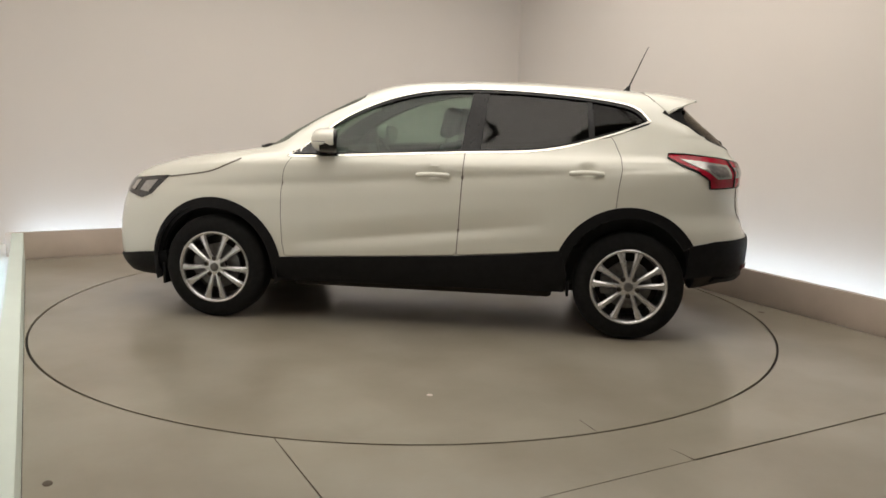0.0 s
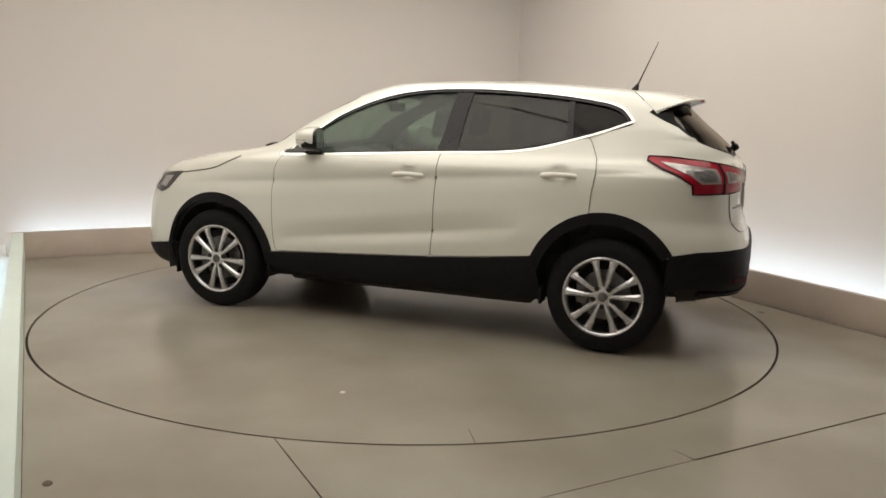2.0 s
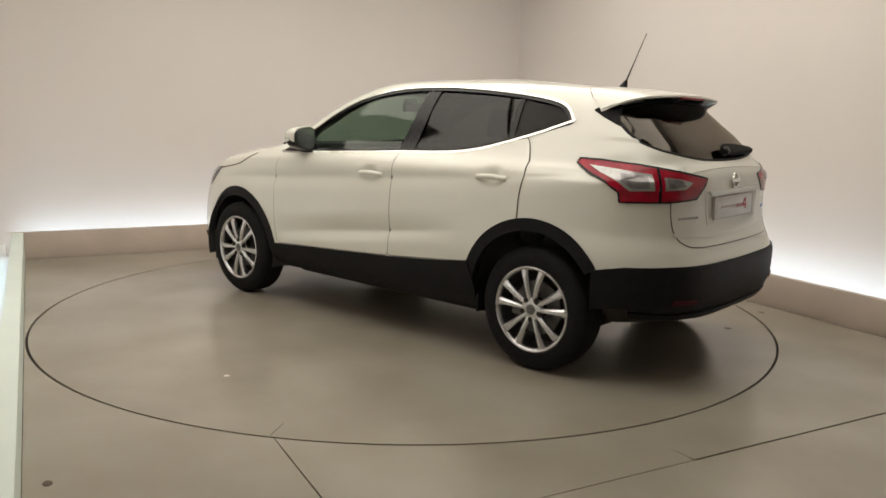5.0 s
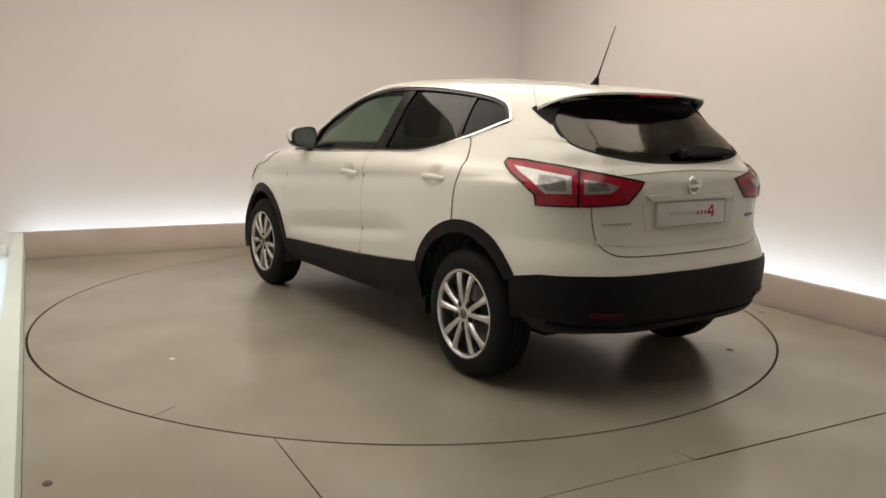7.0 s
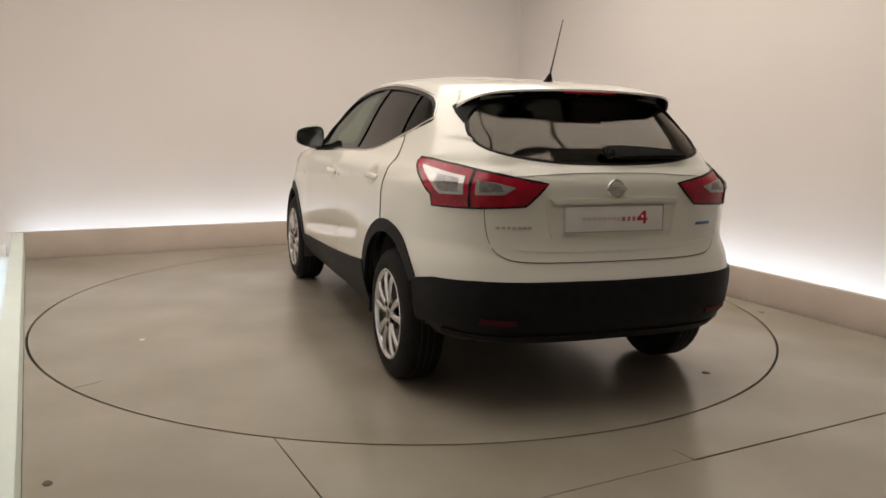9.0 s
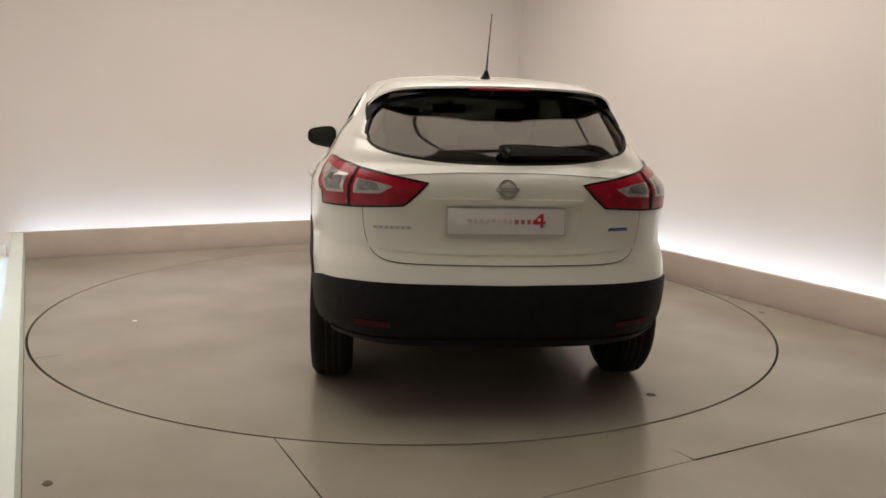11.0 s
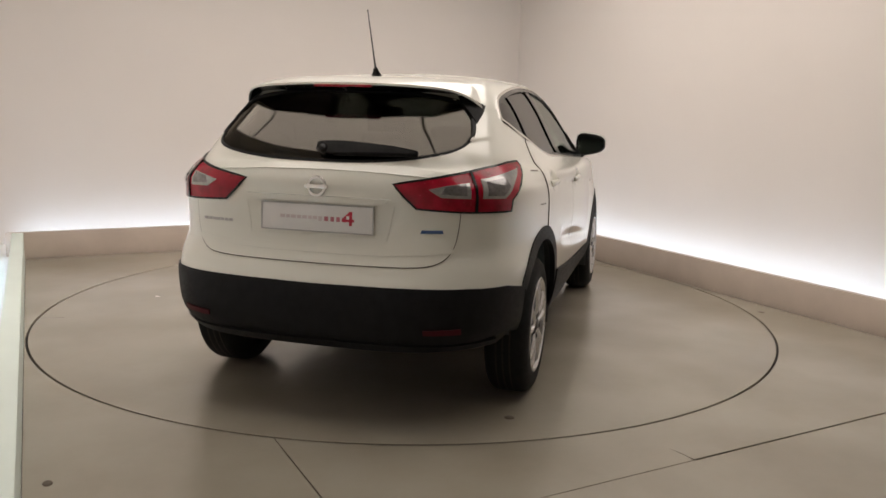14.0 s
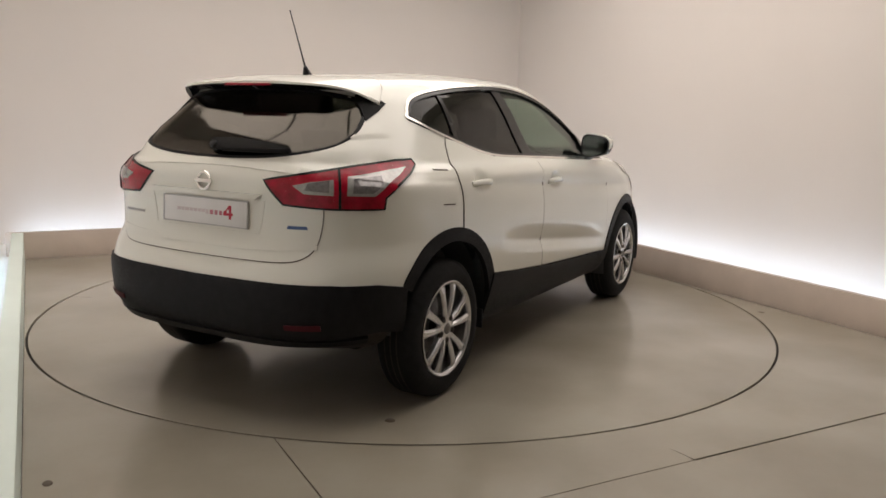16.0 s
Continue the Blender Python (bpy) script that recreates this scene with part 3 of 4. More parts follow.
FRONT_DOOR = [(0.80, 1.066), (0.825, 1.03), (0.848, 0.985), (0.866, 0.85), (0.868, 0.70), (0.862, 0.52), (0.850, 0.448), (0.83, 0.437), (0.30, 0.463), (-0.235, 0.492), (-0.255, 0.505), (-0.272, 0.80), (-0.288, 1.116), (-0.20, 1.112), (0.40, 1.082)]
REAR_DOOR = [(-0.294, 1.117), (-0.278, 0.80), (-0.261, 0.506), (-0.285, 0.496), (-0.55, 0.518), (-0.86, 0.545), (-0.907, 0.555), (-0.945, 0.615), (-1.002, 0.684), (-1.124, 0.770), (-1.215, 0.800), (-1.225, 0.93), (-1.243, 1.05), (-1.235, 1.12), (-1.195, 1.212), (-1.175, 1.238), (-1.09, 1.222), (-0.77, 1.143)]
SILL = [(0.905, 0.425), (0.25, 0.458), (-0.25, 0.486), (-0.60, 0.514), (-0.90, 0.545), (-0.945, 0.40), (-0.93, 0.285), (-0.45, 0.285), (0.30, 0.275), (0.88, 0.272), (0.90, 0.34)]
FRONT_PANE = [(0.83, 1.075), (0.40, 1.09), (-0.29, 1.125), (-0.345, 1.507), (-0.05, 1.493), (0.21, 1.437), (0.44, 1.343), (0.63, 1.233), (0.77, 1.112)]
REAR_PANE = [(-0.35, 1.128), (-0.76, 1.152), (-1.06, 1.225), (-1.035, 1.467), (-0.715, 1.498), (-0.39, 1.508)]
QUARTER_PANE = [(-1.06, 1.225), (-1.11, 1.238), (-1.39, 1.32), (-1.40, 1.345), (-1.305, 1.422), (-1.07, 1.464), (-1.035, 1.468)]
B_PILLAR = [(-0.255, 1.128), (-0.38, 1.134), (-0.415, 1.503), (-0.315, 1.503)]
C_BAR = [(-1.045, 1.224), (-1.080, 1.232), (-1.056, 1.466), (-1.024, 1.470)]
SAIL = [(0.812, 1.080), (0.62, 1.090), (0.600, 1.12), (0.600, 1.240), (0.63, 1.226), (0.755, 1.112)]


def arch_line(x, z, r, n=30):
    end = 1.08 if x > 0 else 0.83
    return [(x + r * math.cos(a), z + r * math.sin(a)) for a in (math.pi * (-0.08 + (end + 0.08) * i / n) for i in range(n + 1))]


def build_side(how):
    s = 1 if how == "left" else -1
    for name, line, label in (("front_door", FRONT_DOOR, "white front door"), ("rear_door", REAR_DOOR, "white rear door")):
        door = on_skin(name, sheet(line, how, 0.0045, 0.006, 0.017), PAINT, None, label)
        on_skin("door_gap", strip(line, how, 0.0085, 0.0034, 0.006, closed=True), GAP, door)
        x0, x1, z = ((0.00, -0.200, 0.982), (-0.935, -1.135, 1.022))[name == "rear_door"]
        pts = [lift((x0 + (x1 - x0) * k / 10, z + 0.006 * math.sin(math.pi * k / 10)), how)[0] for k in range(11)]
        base_y = max(abs(p.y) for p in pts)
        pts = [Vector((p.x, s * (base_y - 0.002 + 0.020 * math.sin(math.pi * k / 10) ** 0.5), p.z)) for k, p in enumerate(pts)]
        bm = tube(pts, 0.0125, 10)
        for v in bm.verts:
            v.co.z = z + (v.co.z - z) * 1.25
        on_skin("handle", bm, PAINT, door, "white pull handle")
    on_skin("sill_cladding", sheet(SILL, how, 0.014, 0.02, 0.04), CLAD, None, "black plastic sill cladding")
    for x, z, r in ARCHES:
        on_skin("arch_trim", strip(arch_line(x, z, r), how, 0.066, 0.006, 0.026, step=0.02), CLAD, None, "black wheel arch trim")
    for x, z, r in ARCHES:
        bm = lathe([(0.001, 0.535 * s), (r - 0.004, 0.535 * s), (r - 0.004, (0.88 if x > 0 else 0.80) * s)], 48, "y", m=Matrix.Translation((x, 0, z)))
        bmesh.ops.delete(bm, geom=[v for v in bm.verts if v.co.z < 0.24], context="VERTS")
        bmesh.ops.delete(bm, geom=[v for v in bm.verts if x < 0 and v.co.x < x and v.co.z < 0.37], context="VERTS")
        on_skin("wheel_liner", bm, TRIM)
    on_skin("mud_flap", box((-0.962, 0.74 * s, 0.258), (-0.945, 0.865 * s, 0.36), 0.006), CLAD)
    on_skin("air_deflector", box((1.685, 0.62 * s, 0.20), (1.705, 0.84 * s, 0.34), 0.006), CLAD)
    for name, line, mat, label in (("front_door_window", FRONT_PANE, FRONT_GLASS, "lightly tinted glass"), ("rear_door_window", REAR_PANE, DARK_GLASS, "dark privacy glass"), ("quarter_window", QUARTER_PANE, QUARTER_GLASS, "dark privacy glass")):
        on_skin(name, sheet(line, how, -0.010, 0.004, 0.05), mat, None, label)
    on_skin("door_pillar", sheet(B_PILLAR, how, -0.003, 0.016, 0.05), GLOSS_BLACK, None, "gloss black centre pillar")
    on_skin("window_bar", sheet(C_BAR, how, -0.003, 0.012, 0.05), GLOSS_BLACK)
    on_skin("mirror_sail", sheet(SAIL, how, 0.0075, 0.018, 0.05), GLOSS_BLACK)
    rim = smooth_line(DLO, 4, True)
    on_skin("window_seal", strip(rim, how, 0.020, 0.0015, 0.012, closed=True, step=0.025), GLOSS_BLACK)
    cx, cz = -0.25, 1.29
    grown = [(x + 0.012 * (x - cx) / (abs(x - cx) + 0.25), z + 0.012 * (z - cz) / (abs(z - cz) + 0.03)) for x, z in rim]
    on_skin("chrome_trim", strip(grown, how, 0.0105, 0.006, 0.009, closed=True, step=0.025), CHROME, None, "chrome strip round the side windows")
    # bonnet edge and front wing line
    on_skin("bonnet_gap", strip(smooth_line([(1.70, 0.905), (1.55, 0.925), (1.36, 0.957), (1.24, 1.005), (1.15, 1.045)], 5), how, 0.008, 0.0030, 0.005), GAP)
    # door mirror
    mirror = new("door_mirror")
    mirror.parent = CAR
    mirror["label"] = "door mirror with a white cover and black housing"
    def loft(sections):
        """Rounded sections across the car: x, width share, height share, height shift."""
        bm = bmesh.new()
        rings = []
        for x, sw, sh, dz in sections:
            ring = []
            for k in range(36):
                a = 2 * math.pi * k / 36
                c, d = math.cos(a), math.sin(a)
                r = (abs(c) ** 3.4 + abs(d) ** 3.4) ** (-1 / 3.4)
                u, v = c * r, d * r
                y = 0.908 + 0.102 * sw * u
                z = 1.174 + dz + sh * v * (0.072 - 0.012 * u) + (0.010 * u if v < 0 else 0.0) * sh
                ring.append(bm.verts.new((x - 0.24 * (y - 0.9), y * s, z)))
            rings.append(ring)
        for a, b in zip(rings, rings[1:]):
            for k in range(36):
                bm.faces.new((a[k], a[(k + 1) % 36], b[(k + 1) % 36], b[k]))
        bm.faces.new(rings[0])
        bm.faces.new(rings[-1])
        return bm
    part("housing", loft([(0.506, 0.93, 0.90, 0), (0.503, 0.96, 0.95, 0), (0.510, 1.0, 1.0, 0), (0.575, 1.0, 1.0, -0.002), (0.61, 0.92, 0.90, -0.008)]), GLOSS_BLACK, mirror)
    part("cover", loft([(0.522, 1.03, 0.97, 0.008), (0.535, 1.045, 1.0, 0.008), (0.605, 0.99, 0.95, 0.007), (0.638, 0.87, 0.82, 0.005), (0.657, 0.66, 0.60, 0.003), (0.664, 0.35, 0.30, 0.0)]), PAINT, mirror, "white mirror cover")
    part("indicator", loft([(0.575, 1.05, 0.07, 0.000), (0.612, 0.99, 0.07, 0.0), (0.644, 0.86, 0.07, 0.0), (0.660, 0.62, 0.06, 0.0)]), SMOKE, mirror, "thin smoked indicator strip")
    part("glass", loft([(0.5015, 0.86, 0.84, 0), (0.505, 0.86, 0.84, 0)]), MIRROR, mirror, "grey mirror glass")
    bm = box((0.56, 0.745, 1.082), (0.645, 0.865, 1.128), 0.016)
    for v in bm.verts:
        v.co.y *= s
    part("arm", bm, GLOSS_BLACK, mirror)
    # head lamp wrapping on to the wing
    lamp = [(60.0, 0.918), (52.0, 0.905), (38.0, 0.880), (24.0, 0.845), (25.0, 0.80), (38.0, 0.785), (48.5, 0.76), (53.0, 0.79)]
    flip = 1 if s > 0 else -1
    head = on_skin("head_lamp", sheet([(180 - a * flip, z) for a, z in lamp], "nose", 0.005, 0.01, 0.03, unit=0.0145), LAMP_DARK, None, "clear head lamp with dark inside")
    on_skin("reflector", sheet([(180 - a * flip, z) for a, z in ((55.0, 0.885), (48.5, 0.868), (46.5, 0.805), (51.5, 0.800))], "nose", 0.009, 0.003, 0.03, unit=0.0145), CLEAR, head)
    on_skin("light_bar", sheet([(180 - a * flip, z) for a, z in ((45.0, 0.872), (41.5, 0.864), (40.0, 0.806), (43.0, 0.804))], "nose", 0.009, 0.003, 0.03, unit=0.0145), CHROME, head)
    on_skin("front_bumper_cladding", sheet([(180 - a * flip, z) for a, z in ((61.0, 0.425), (50.0, 0.40), (30.0, 0.345), (0.0, 0.335), (0.0, 0.235), (30.0, 0.235), (50.0, 0.25), (61.0, 0.275))], "nose", 0.014, 0.02, 0.035, unit=0.0145), CLAD, None, "black lower front bumper")
    # tail lamp wrapping from the flank on to the tailgate
    def tail(pts):
        return [(a * s, z) for a, z in pts]
    outer = [(67.2, 1.150), (60, 1.148), (48, 1.128), (36, 1.098), (22.8, 1.062), (25.5, 1.015), (28.8, 0.965), (40, 0.955), (54.2, 0.951), (54.6, 1.000), (58.5, 1.045), (64.0, 1.088), (68.0, 1.128)]
    t = on_skin("tail_lamp", sheet(tail(outer), "tail", 0.008, 0.014, 0.02, unit=0.0145), RED, None, "red tail lamp with clear insert")
    on_skin("lamp_seal", strip(tail(outer), "tail", 0.008, 0.0092, 0.011, closed=True, unit=0.0145), GLOSS_BLACK, t)
    on_skin("clear_insert", sheet(tail([(63.5, 1.118), (56, 1.106), (45, 1.084), (44.6, 1.012), (51.5, 1.008), (55.5, 1.052), (60, 1.086)]), "tail", 0.011, 0.004, 0.02, unit=0.0145), CLEAR, t, "clear indicator insert")
    on_skin("smoked_insert", sheet(tail([(54, 1.084), (46.5, 1.072), (46.0, 1.022), (51.0, 1.020), (54, 1.05)]), "tail", 0.0135, 0.004, 0.02, unit=0.0145), SMOKE, t)
    on_skin("reversing_insert", sheet(tail([(41.6, 1.070), (36, 1.060), (31.5, 1.046), (34.5, 1.016), (41.5, 1.012)]), "tail", 0.011, 0.004, 0.02, unit=0.0145), CLEAR, t, "clear reversing lamp insert")
    on_skin("reversing_core", sheet(tail([(40.6, 1.066), (35.5, 1.055), (34.5, 1.030), (40.5, 1.024)]), "tail", 0.0135, 0.004, 0.02, unit=0.0145), SMOKE, t)
    on_skin("lamp_split", strip(tail([(43.0, 1.114), (43.0, 0.955)]), "tail", 0.009, 0.0145, 0.012, unit=0.0145), GLOSS_BLACK, t)
    on_skin("rear_reflector", sheet([(0.645 * s, 0.452), (0.50 * s, 0.446), (0.50 * s, 0.466), (0.645 * s, 0.474)], "rear", 0.017, 0.006, 0.03), REFLECT, None, "dark red rear reflector bar")


def build_tail():
    half = [(0.585, 1.105), (0.60, 1.06), (0.618, 0.97), (0.610, 0.86), (0.588, 0.785), (0.545, 0.742), (0.46, 0.722), (0.25, 0.715), (0.0, 0.713)]
    line = smooth_line(half + mirrored(half[-2::-1]), 3)
    top = [(-0.40, 1.135), (0.0, 1.128), (0.40, 1.135)]
    gate = on_skin("tailgate", sheet(line + top, "rear", 0.0045, 0.006, 0.035), PAINT, None, "white tailgate")
    on_skin("tailgate_gap", strip(line, "rear", 0.007, 0.0032, 0.006), GAP, gate)
    # pressed ledge over the number plate and the hollow round it
    on_skin("ledge", strip(smooth_line([(0.50, 1.105), (0.25, 1.118), (0, 1.122), (-0.25, 1.118), (-0.50, 1.105)], 5), "rear", 0.026, 0.0062, 0.008), PAINT, gate)
    on_skin("plate_garnish", sheet([(0.335, 1.000), (0.30, 0.975), (-0.30, 0.975), (-0.335, 1.000)], "rear", 0.018, 0.016, 0.04), PAINT, gate)
    on_skin("plate_hollow", strip([(0.345, 0.972), (0.315, 0.825), (-0.315, 0.825), (-0.345, 0.972)], "rear", 0.010, 0.007, 0.004), PAINT, gate)
    on_skin("hatch_crease", strip(smooth_line([(0.60, 0.79), (0.30, 0.768), (0, 0.764), (-0.30, 0.768), (-0.60, 0.79)], 5), "rear", 0.020, 0.008, 0.006), PAINT, gate)
    # badge ring, model badges as bars
    c, n = lift((0, 1.040), "rear", 0.010)
    turn = n.to_track_quat("Z", "Y").to_matrix().to_4x4()
    bm = lathe([(0.038 + 0.007 * math.cos(a), 0.006 * math.sin(a)) for a in (2 * math.pi * k / 8 for k in range(8))], 36, "z", closed=True, m=Matrix.Translation(c) @ turn)
    on_skin("badge_ring", bm, CHROME, gate, "round chrome badge")
    on_skin("badge_bar", box((-0.052, -0.009, -0.002), (0.052, 0.009, 0.008), 0.003, m=Matrix.Translation(c) @ turn), CHROME, gate)
    for k in range(7):
        y = 0.572 - 0.0235 * k
        on_skin("badge_bar", sheet([(y, 0.864), (y - 0.017, 0.864), (y - 0.017, 0.876), (y, 0.876)], "rear", 0.008, 0.004, 0.02), PLATE_RIM, gate)
    on_skin("badge_bar", sheet([(-0.462, 0.862), (-0.556, 0.864), (-0.552, 0.878), (-0.468, 0.876)], "rear", 0.008, 0.004, 0.02), PRINT_BLUE, gate, "small blue badge")
    # dealer's plate with its print as plain bars
    pc, pn = lift((0, 0.905), "rear", 0.016)
    m = Matrix.Translation((pc.x, 0, 0.905)) @ pose(0, 0, 0, 90, 0, -90) @ pose(0, 0, 0, -3)
    plate = part("number_plate", box((-0.262, -0.061, -0.008), (0.262, 0.061, 0.0), 0.003, m), PLATE, CAR, "white dealer plate with pale print and a red mark")
    for a, b, c2, d in ((-0.262, -0.061, 0.262, -0.056), (-0.262, 0.056, 0.262, 0.061), (-0.262, -0.056, -0.257, 0.056), (0.257, -0.056, 0.262, 0.056)):
        part("plate_rim", box((a, b, 0.0), (c2, d, 0.002), 0, m), PLATE_RIM, plate)
    x = -0.17
    for k, w in enumerate((0.022, 0.016, 0.024, 0.018, 0.022, 0.016, 0.020)):
        part("plate_bar", box((x, -0.006, 0.0), (x + w, 0.008, 0.0016), 0, m), PRINT_PALE, plate)
        x += w + 0.006
    for k, w in enumerate((0.026, 0.028, 0.026, 0.026, 0.028)):
        part("plate_bar", box((x, -0.012, 0.0), (x + w - 0.010, 0.008, 0.0016), 0, m), PRINT_PALE if k < 1 else PRINT_PINK, plate)
        x += w + 0.001
    four = [(0.0, -0.010), (0.034, -0.010), (0.034, -0.026), (0.047, -0.026), (0.047, -0.010), (0.056, -0.010), (0.056, 0.001), (0.047, 0.001), (0.047, 0.034), (0.034, 0.034), (0.0, 0.000)]
    bm = prism([(a + 0.118, b) for a, b in four], 0.0, 0.0018)
    bmesh.ops.transform(bm, matrix=m, verts=bm.verts)
    part("print_mark", bm, PRINT_RED, plate, "large red printed mark")
    part("mark_gap", box((0.139, 0.001, 0.0016), (0.152, 0.015, 0.0024), 0, m), PLATE, plate)
    # bumper in black plastic right round the tail
    edge = [(61.0, 0.602), (52, 0.632), (40, 0.640), (20, 0.634), (0, 0.630)]
    low = [(0, 0.352), (25, 0.358), (38, 0.376), (46, 0.410), (53, 0.420), (61.0, 0.395)]
    ring = edge + [(-a, z) for a, z in edge[-2::-1]] + [(-a, z) for a, z in low[::-1]] + low[1:]
    bump = on_skin("rear_bumper_cladding", sheet(ring, "tail", 0.009, 0.020, 0.035, unit=0.0145), CLAD, None, "black plastic rear bumper")
    on_skin("bumper_lip", strip(smooth_line([(50, 0.392), (25, 0.380), (0, 0.376), (-25, 0.380), (-50, 0.392)], 6), "tail", 0.026, 0.018, 0.016, unit=0.0145), CLAD, bump)
    # glass and its black surround
    on_skin("rear_window", sheet([(y * 1.012, z) for y, z in REAR_GLASS_LINE], "rear", -0.006, 0.004, 0.05), REAR_GLASS, None, "dark privacy glass in the tailgate")
    on_skin("rear_window_seal", strip(REAR_GLASS_LINE, "rear", 0.012, 0.001, 0.010, closed=True, step=0.025), CLAD)
    # roof spoiler: white above, gloss black beneath and at its fins
    spoiler = new("roof_spoiler")
    spoiler.parent = CAR
    spoiler["label"] = "white roof spoiler with a black underside"
    trail = smooth_line([(-1.752, 0.0, 1.490), (-1.747, 0.20, 1.487), (-1.722, 0.40, 1.477), (-1.672, 0.495, 1.463), (-1.604, 0.555, 1.437), (-1.529, 0.598, 1.398)], 5)
    start = smooth_line([(-1.385, 0.0), (-1.385, 0.20), (-1.385, 0.38), (-1.390, 0.48), (-1.445, 0.548)], 6) + [(-1.529, 0.598)]
    trail = [trail[round(k * (len(trail) - 1) / 24)] for k in range(25)]
    start = [start[round(k * (len(start) - 1) / 24)] for k in range(25)]
    for name, mat in (("top", PAINT), ("underside", GLOSS_BLACK)):
        bm = bmesh.new()
        rows = []
        for k in range(-24, 25):
            s, k = (1 if k >= 0 else -1), abs(k)
            b = k / 24
            t = Vector(trail[k])
            if name == "top":
                f = lift(start[k], "top", 0.004)[0] if k < 24 else t.copy()
            else:
                t.z -= 0.016 * (1 - b)
                t.x += 0.004
                f = lift((t.y * (0.985 - 0.02 * b), 1.452 - 0.062 * b ** 4), "rear", 0.003)[0]
            row = []
            for i in range(9):
                a = i / 8
                p = f.lerp(t, a)
                p.z += (0.010 if name == "top" else 0.006) * 4 * a * (1 - a) * (1 - b ** 4)
                row.append(Vector((p.x, p.y * s, p.z)))
            rows.append(row)
        depth = Vector((0, 0, -0.010 if name == "top" else 0.004))
        tops = [[bm.verts.new(p) for p in r] for r in rows]
        lows = [[bm.verts.new(p + depth) for p in r] for r in rows]
        for g in (tops, lows):
            for i in range(48):
                for j in range(8):
                    bm.faces.new((g[i][j], g[i + 1][j], g[i + 1][j + 1], g[i][j + 1]))
        for i in range(48):
            for j in (0, 8):
                bm.faces.new((tops[i][j], tops[i + 1][j], lows[i + 1][j], lows[i][j]))
        bmesh.ops.remove_doubles(bm, verts=bm.verts, dist=0.0002)
        part(name, bm, mat, spoiler)
    for s in (1, -1):
        fin = [(y * s, z) for y, z in ((0.603, 1.396), (0.608, 1.36), (0.604, 1.318), (0.580, 1.345), (0.555, 1.375), (0.525, 1.402), (0.495, 1.440), (0.555, 1.432))]
        part("fin", sheet(fin, "rear", 0.004, 0.012, 0.02), RUBBER, spoiler, "black side fin")
        part("spoiler_gap", strip([(x, y * s) for x, y in start[14:24]], "top", 0.006, 0.0035, 0.004, step=0.02), GAP, spoiler)
    part("brake_lamp", box((-1.757, -0.14, 1.468), (-1.742, 0.14, 1.479), 0.003), RED, spoiler, "high red brake lamp")
    on_skin("roof_gap", strip([(-1.380, 0.47), (-1.380, -0.47)], "top", 0.006, 0.0015, 0.003), GAP)
    # wiper
    wiper = new("rear_wiper")
    wiper.parent = CAR
    c, n = lift((0.0, 1.185), "rear", 0.0)
    turn = n.to_track_quat("Z", "Y").to_matrix().to_4x4()
    part("pivot", lathe([(0.001, 0.042), (0.016, 0.040), (0.022, 0.03), (0.025, 0.0)], 20, "z", m=Matrix.Translation(c) @ turn), GLOSS_BLACK, wiper)
    leaf = smooth_line([(0.030, 1.192), (0.020, 1.208), (-0.06, 1.213), (-0.20, 1.208), (-0.32, 1.199), (-0.415, 1.186), (-0.40, 1.178), (-0.25, 1.176), (-0.08, 1.172), (0.015, 1.174)], 3, True)
    part("arm", sheet(leaf, "rear", 0.030, 0.016, 0.03), RUBBER, wiper)
    part("blade", tube([lift((-0.05 - 0.37 * k / 10, 1.174 + 0.004 * k / 10), "rear", 0.014)[0] for k in range(11)], 0.010, 8), RUBBER, wiper)
    # aerial
    aerial = new("aerial")
    aerial.parent = CAR
    aerial["label"] = "black whip aerial on the roof"
    a, b = Vector((-1.316, 0, 1.535)), Vector((-1.446, 0, 1.842))
    part("base", tube([a, a.lerp(b, 0.06), a.lerp(b, 0.14)], 0.028, 14, 0.009), GLOSS_BLACK, aerial)
    part("mast", tube([a.lerp(b, 0.10), a.lerp(b, 0.35), a.lerp(b, 1.0)], 0.0055, 8, 0.0022), GLOSS_BLACK, aerial)
    part("tip", tube([a.lerp(b, 0.985), b], 0.004, 8), GLOSS_BLACK, aerial)


def build_front():
    on_skin("windscreen", sheet([(y * 1.01, z) for y, z in SCREEN_LINE], "front", -0.006, 0.004, 0.06), FRONT_GLASS, None, "clear windscreen")
    on_skin("windscreen_seal", strip(SCREEN_LINE, "front", 0.010, -0.003, 0.008, closed=True), GLOSS_BLACK)
    on_skin("scuttle", strip(smooth_line([(1.03, 0.66), (1.12, 0.45), (1.155, 0), (1.12, -0.45), (1.03, -0.66)], 6), "top", 0.05, 0.010, 0.012), CLAD, None, "black scuttle panel under the windscreen")
    on_skin("grille", sheet([(0.48, 0.80), (0.42, 0.62), (-0.42, 0.62), (-0.48, 0.80)], "front", 0.006, 0.012, 0.05), GLOSS_BLACK)
    on_skin("fuel_flap_line", strip([(-1.30, 1.098), (-1.41, 1.104)], "right", 0.006, 0.0012, 0.003), GAP)
    on_skin("fuel_flap_line", strip([(-1.30, 0.940), (-1.40, 0.945)], "right", 0.006, 0.0012, 0.003), GAP)


def cushion(lo, hi, bevel, lean=0.0, base=0.0):
    bm = bmesh.new()
    add_box(bm, lo, hi, bevel)
    for v in bm.verts:
        v.co.x -= lean * (v.co.z - base)
    return bm


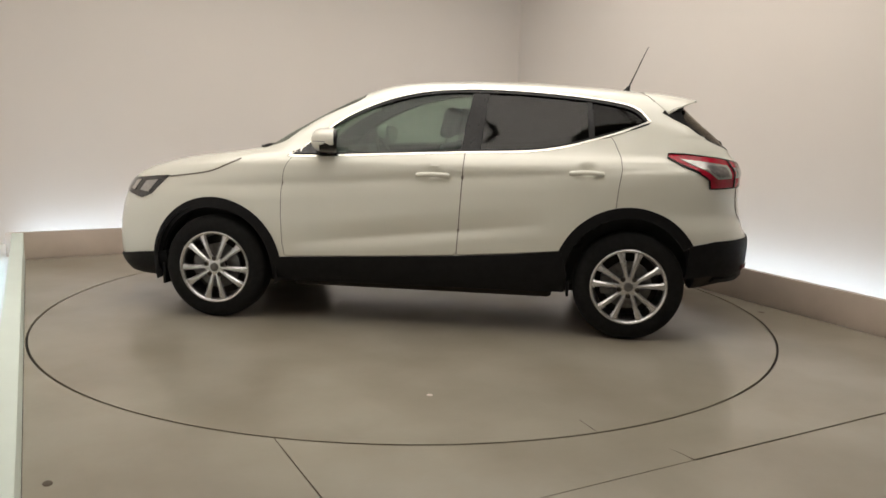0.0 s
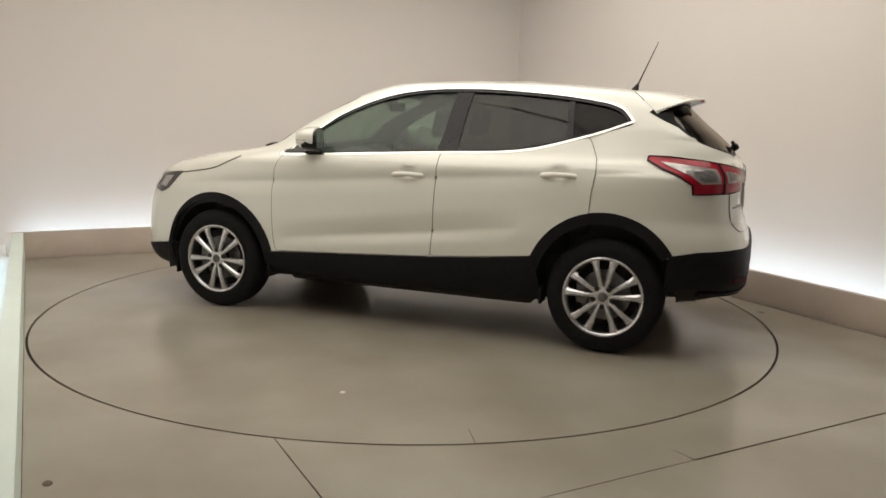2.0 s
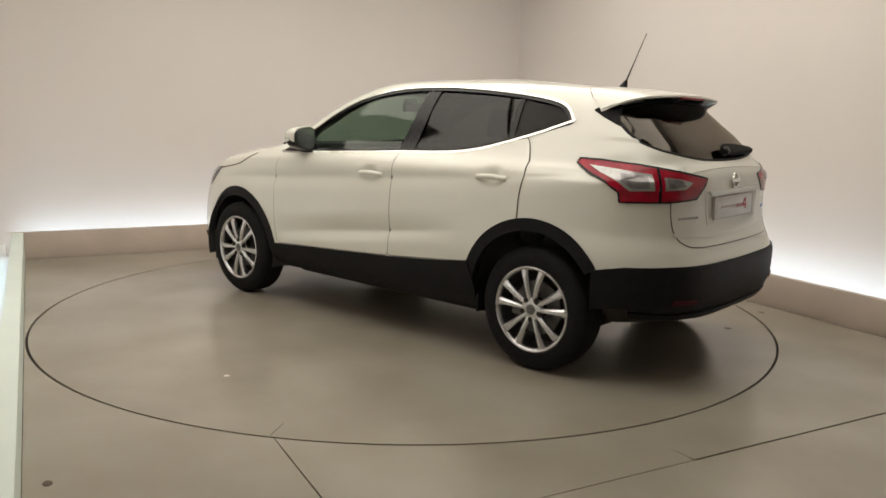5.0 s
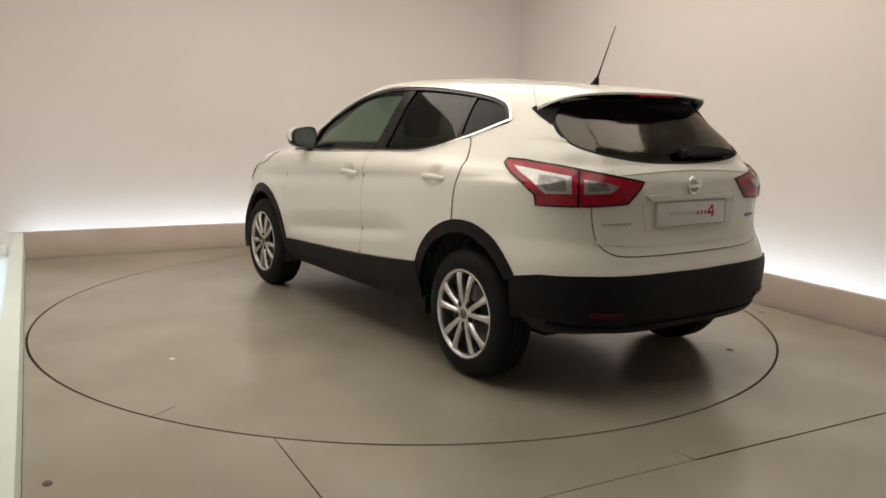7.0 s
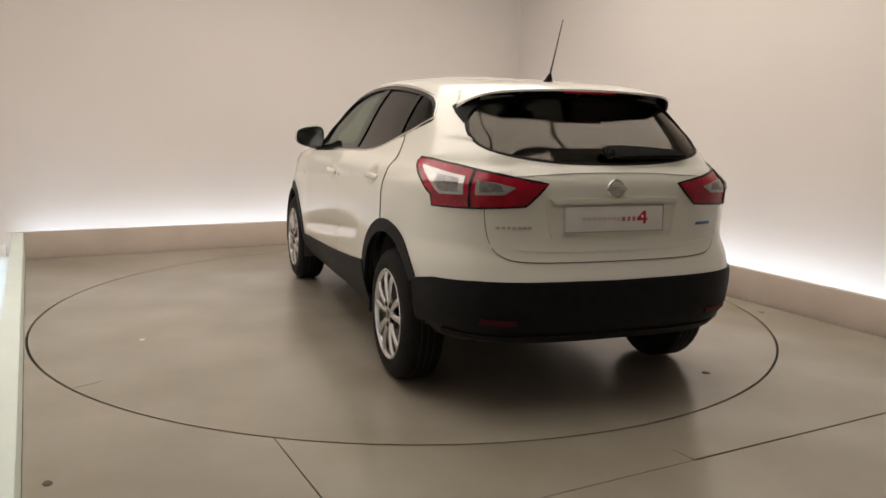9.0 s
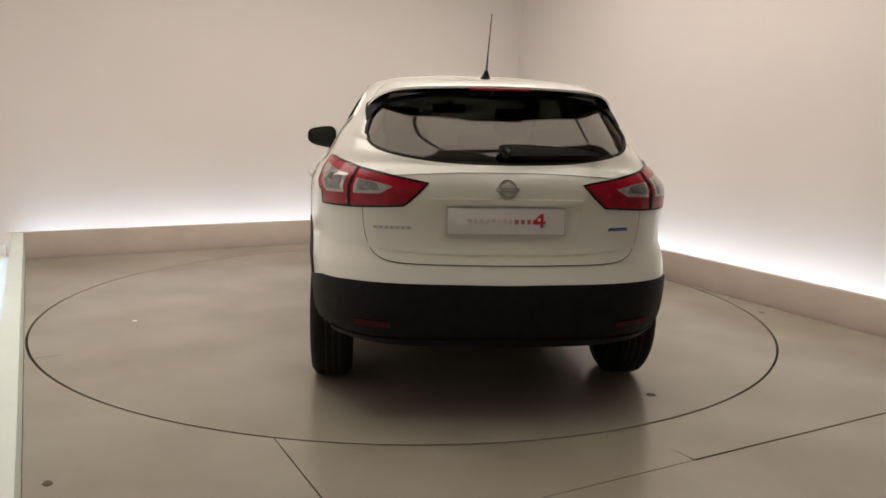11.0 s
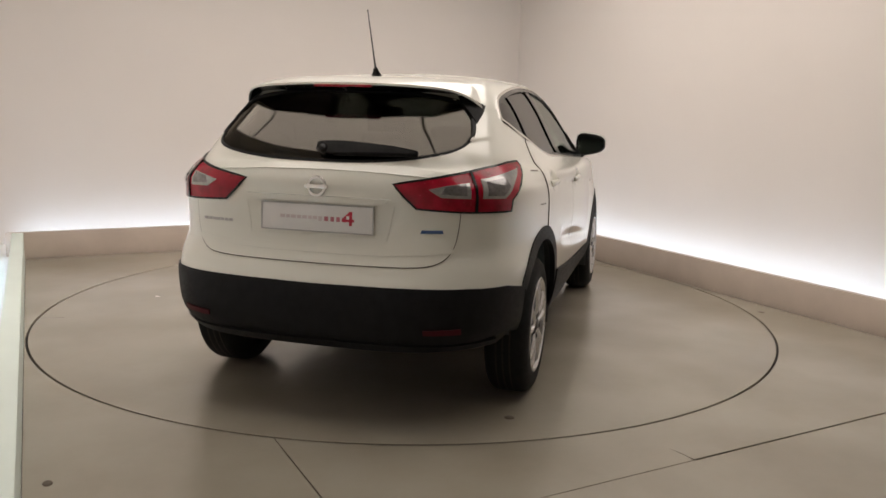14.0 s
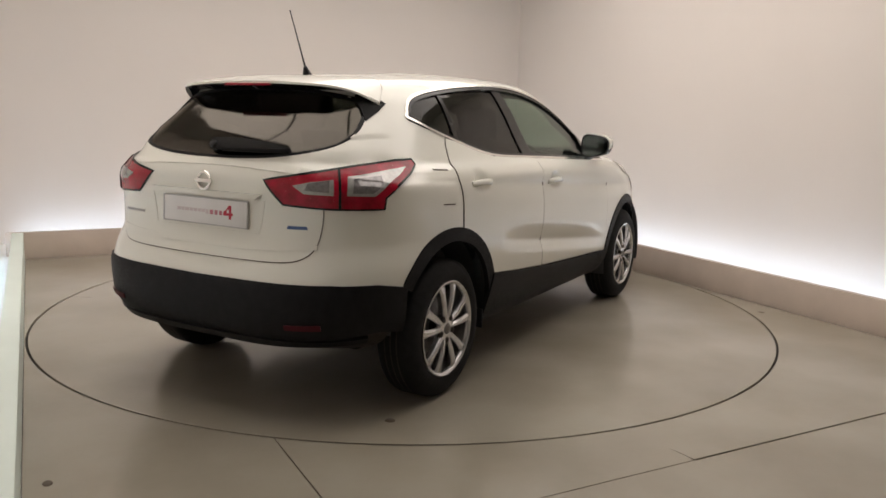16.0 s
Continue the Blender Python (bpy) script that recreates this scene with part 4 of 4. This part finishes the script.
def build_seat(x, y):
    seat = new("front_seat")
    seat.parent = CAR
    part("cushion", cushion((x - 0.02, y - 0.25, 0.50), (x + 0.47, y + 0.25, 0.66), 0.06), CLOTH, seat)
    part("backrest", cushion((x - 0.10, y - 0.245, 0.60), (x + 0.04, y + 0.245, 1.17), 0.065, 0.28, 0.60), CLOTH, seat)
    part("headrest", cushion((x - 0.07, y - 0.125, 1.20), (x + 0.03, y + 0.125, 1.40), 0.045, 0.22, 0.60), CLOTH, seat)
    for k in (-0.05, 0.05):
        part("post", tube([(x - 0.14, y + k, 1.12), (x - 0.165, y + k, 1.26)], 0.007), STEEL, seat)


def build_cabin():
    build_seat(0.03, 0.37)
    build_seat(0.03, -0.37)
    bench = new("rear_bench")
    bench.parent = CAR
    part("cushion", cushion((-1.05, -0.64, 0.52), (-0.58, 0.64, 0.68), 0.06), CLOTH, bench)
    part("backrest", cushion((-1.16, -0.62, 0.64), (-1.02, 0.62, 1.14), 0.06, 0.25, 0.64), CLOTH, bench)
    for y in (-0.38, 0.0, 0.38):
        part("headrest", cushion((-1.10, y - 0.12, 1.15), (-1.0, y + 0.12, 1.30 - (0.04 if y == 0 else 0)), 0.04, 0.25, 0.64), CLOTH, bench)
    dash = on_skin("dashboard", cushion((0.62, -0.68, 0.68), (1.05, 0.68, 1.075), 0.08), TRIM, None, "dark grey dashboard")
    part("cowl", cushion((0.55, -0.55, 1.0), (0.72, -0.20, 1.11), 0.04), TRIM, dash)
    wheel = on_skin("steering_wheel", lathe([(0.18 + 0.016 * math.cos(a), 0.016 * math.sin(a)) for a in (2 * math.pi * k / 8 for k in range(8))], 36, "x", closed=True, m=Matrix.Translation((0.44, -0.37, 0.99)) @ pose(0, 0, 0, 0, 22)), TRIM, None, "dark steering wheel")
    part("boss", lathe([(0.001, -0.02), (0.06, -0.018), (0.07, 0.03), (0.001, 0.05)], 20, "x", m=Matrix.Translation((0.44, -0.37, 0.99)) @ pose(0, 0, 0, 0, 22)), TRIM, wheel)
    for a in (0, 180, 270):
        part("spoke", box((-0.008, 0.05, -0.018), (0.008, 0.17, 0.018), 0.005, Matrix.Translation((0.44, -0.37, 0.99)) @ pose(0, 0, 0, 0, 22) @ pose(0, 0, 0, a)), TRIM, wheel)
    on_skin("inside_mirror", cushion((0.36, -0.12, 1.365), (0.39, 0.12, 1.43), 0.012), TRIM, None, "dark inside mirror")
    on_skin("mirror_stalk", box((0.38, -0.03, 1.40), (0.46, 0.03, 1.46), 0.01), TRIM)
    on_skin("parcel_shelf", box((-1.72, -0.56, 1.075), (-1.2, 0.56, 1.095), 0.008), TRIM, None, "black parcel shelf")
    # what hangs under the floor
    under = on_skin("underbody", cushion((-1.55, -0.50, 0.215), (1.70, 0.50, 0.32), 0.03), SEAM, None, "dark underbody")
    part("floor_pan", cushion((-0.86, -0.68, 0.205), (0.86, 0.68, 0.31), 0.03), SEAM, under)
    part("silencer", cushion((-1.92, -0.42, 0.31), (-1.70, 0.30, 0.42), 0.05), SEAM, under)
    part("engine_tray", cushion((0.95, -0.45, 0.175), (1.72, 0.45, 0.22), 0.02), SEAM, under)
    for x in (AXLE_F, AXLE_R):
        part("axle", tube([(x, -0.72, 0.30), (x, 0.72, 0.30)], 0.045, 10), SEAM, under)


build_side("left")
build_side("right")
build_tail()
build_front()
build_cabin()


# ---- marks on the turntable ----
def disc_mark(angle, r0, r1, w, name="mark"):
    m = pose(0, 0, 0, 0, 0, angle)
    part(name, box((r0, -w / 2, -0.003), (r1, w / 2, 0.0008), 0, m), MARK, TURNTABLE, "thin dark scratch" if name == "mark" else "", smooth=0)


disc_mark(-240.3, 2.28, 2.425, 0.004)
a = radians(-149.8)
part("bolt_mark", lathe([(0.001, 0.004), (0.016, 0.004), (0.022, 0.001), (0.024, 0.0)], 14, "z", m=Matrix.Translation((2.172 * math.cos(a), 2.172 * math.sin(a), 0))), MARK, TURNTABLE, "small dark floor bolt")
a = radians(-257.1)
part("pale_mark", lathe([(0.001, 0.002), (0.012, 0.002), (0.016, 0.0)], 12, "z", m=Matrix.Translation((1.84 * math.cos(a), 1.84 * math.sin(a), 0))), KERB, TURNTABLE, "small pale chip on the disc")


# ---- what moves: the turntable and the car on it ----
def turn_at(t):
    return 170.337 - 6.54909 * t - 0.05312 * t * t + 0.001408 * t ** 3


def motions():
    rows, disc = [], []
    for k in range(33):
        t = k * 0.5
        m = pose(0, 0, 0, 0, 0, turn_at(t))
        disc.append((t, m))
        rows.append((t, m @ Matrix.Translation((-0.133, -0.271, 0.0))))
    walk(CAR, rows)
    walk(TURNTABLE, disc)


motions()
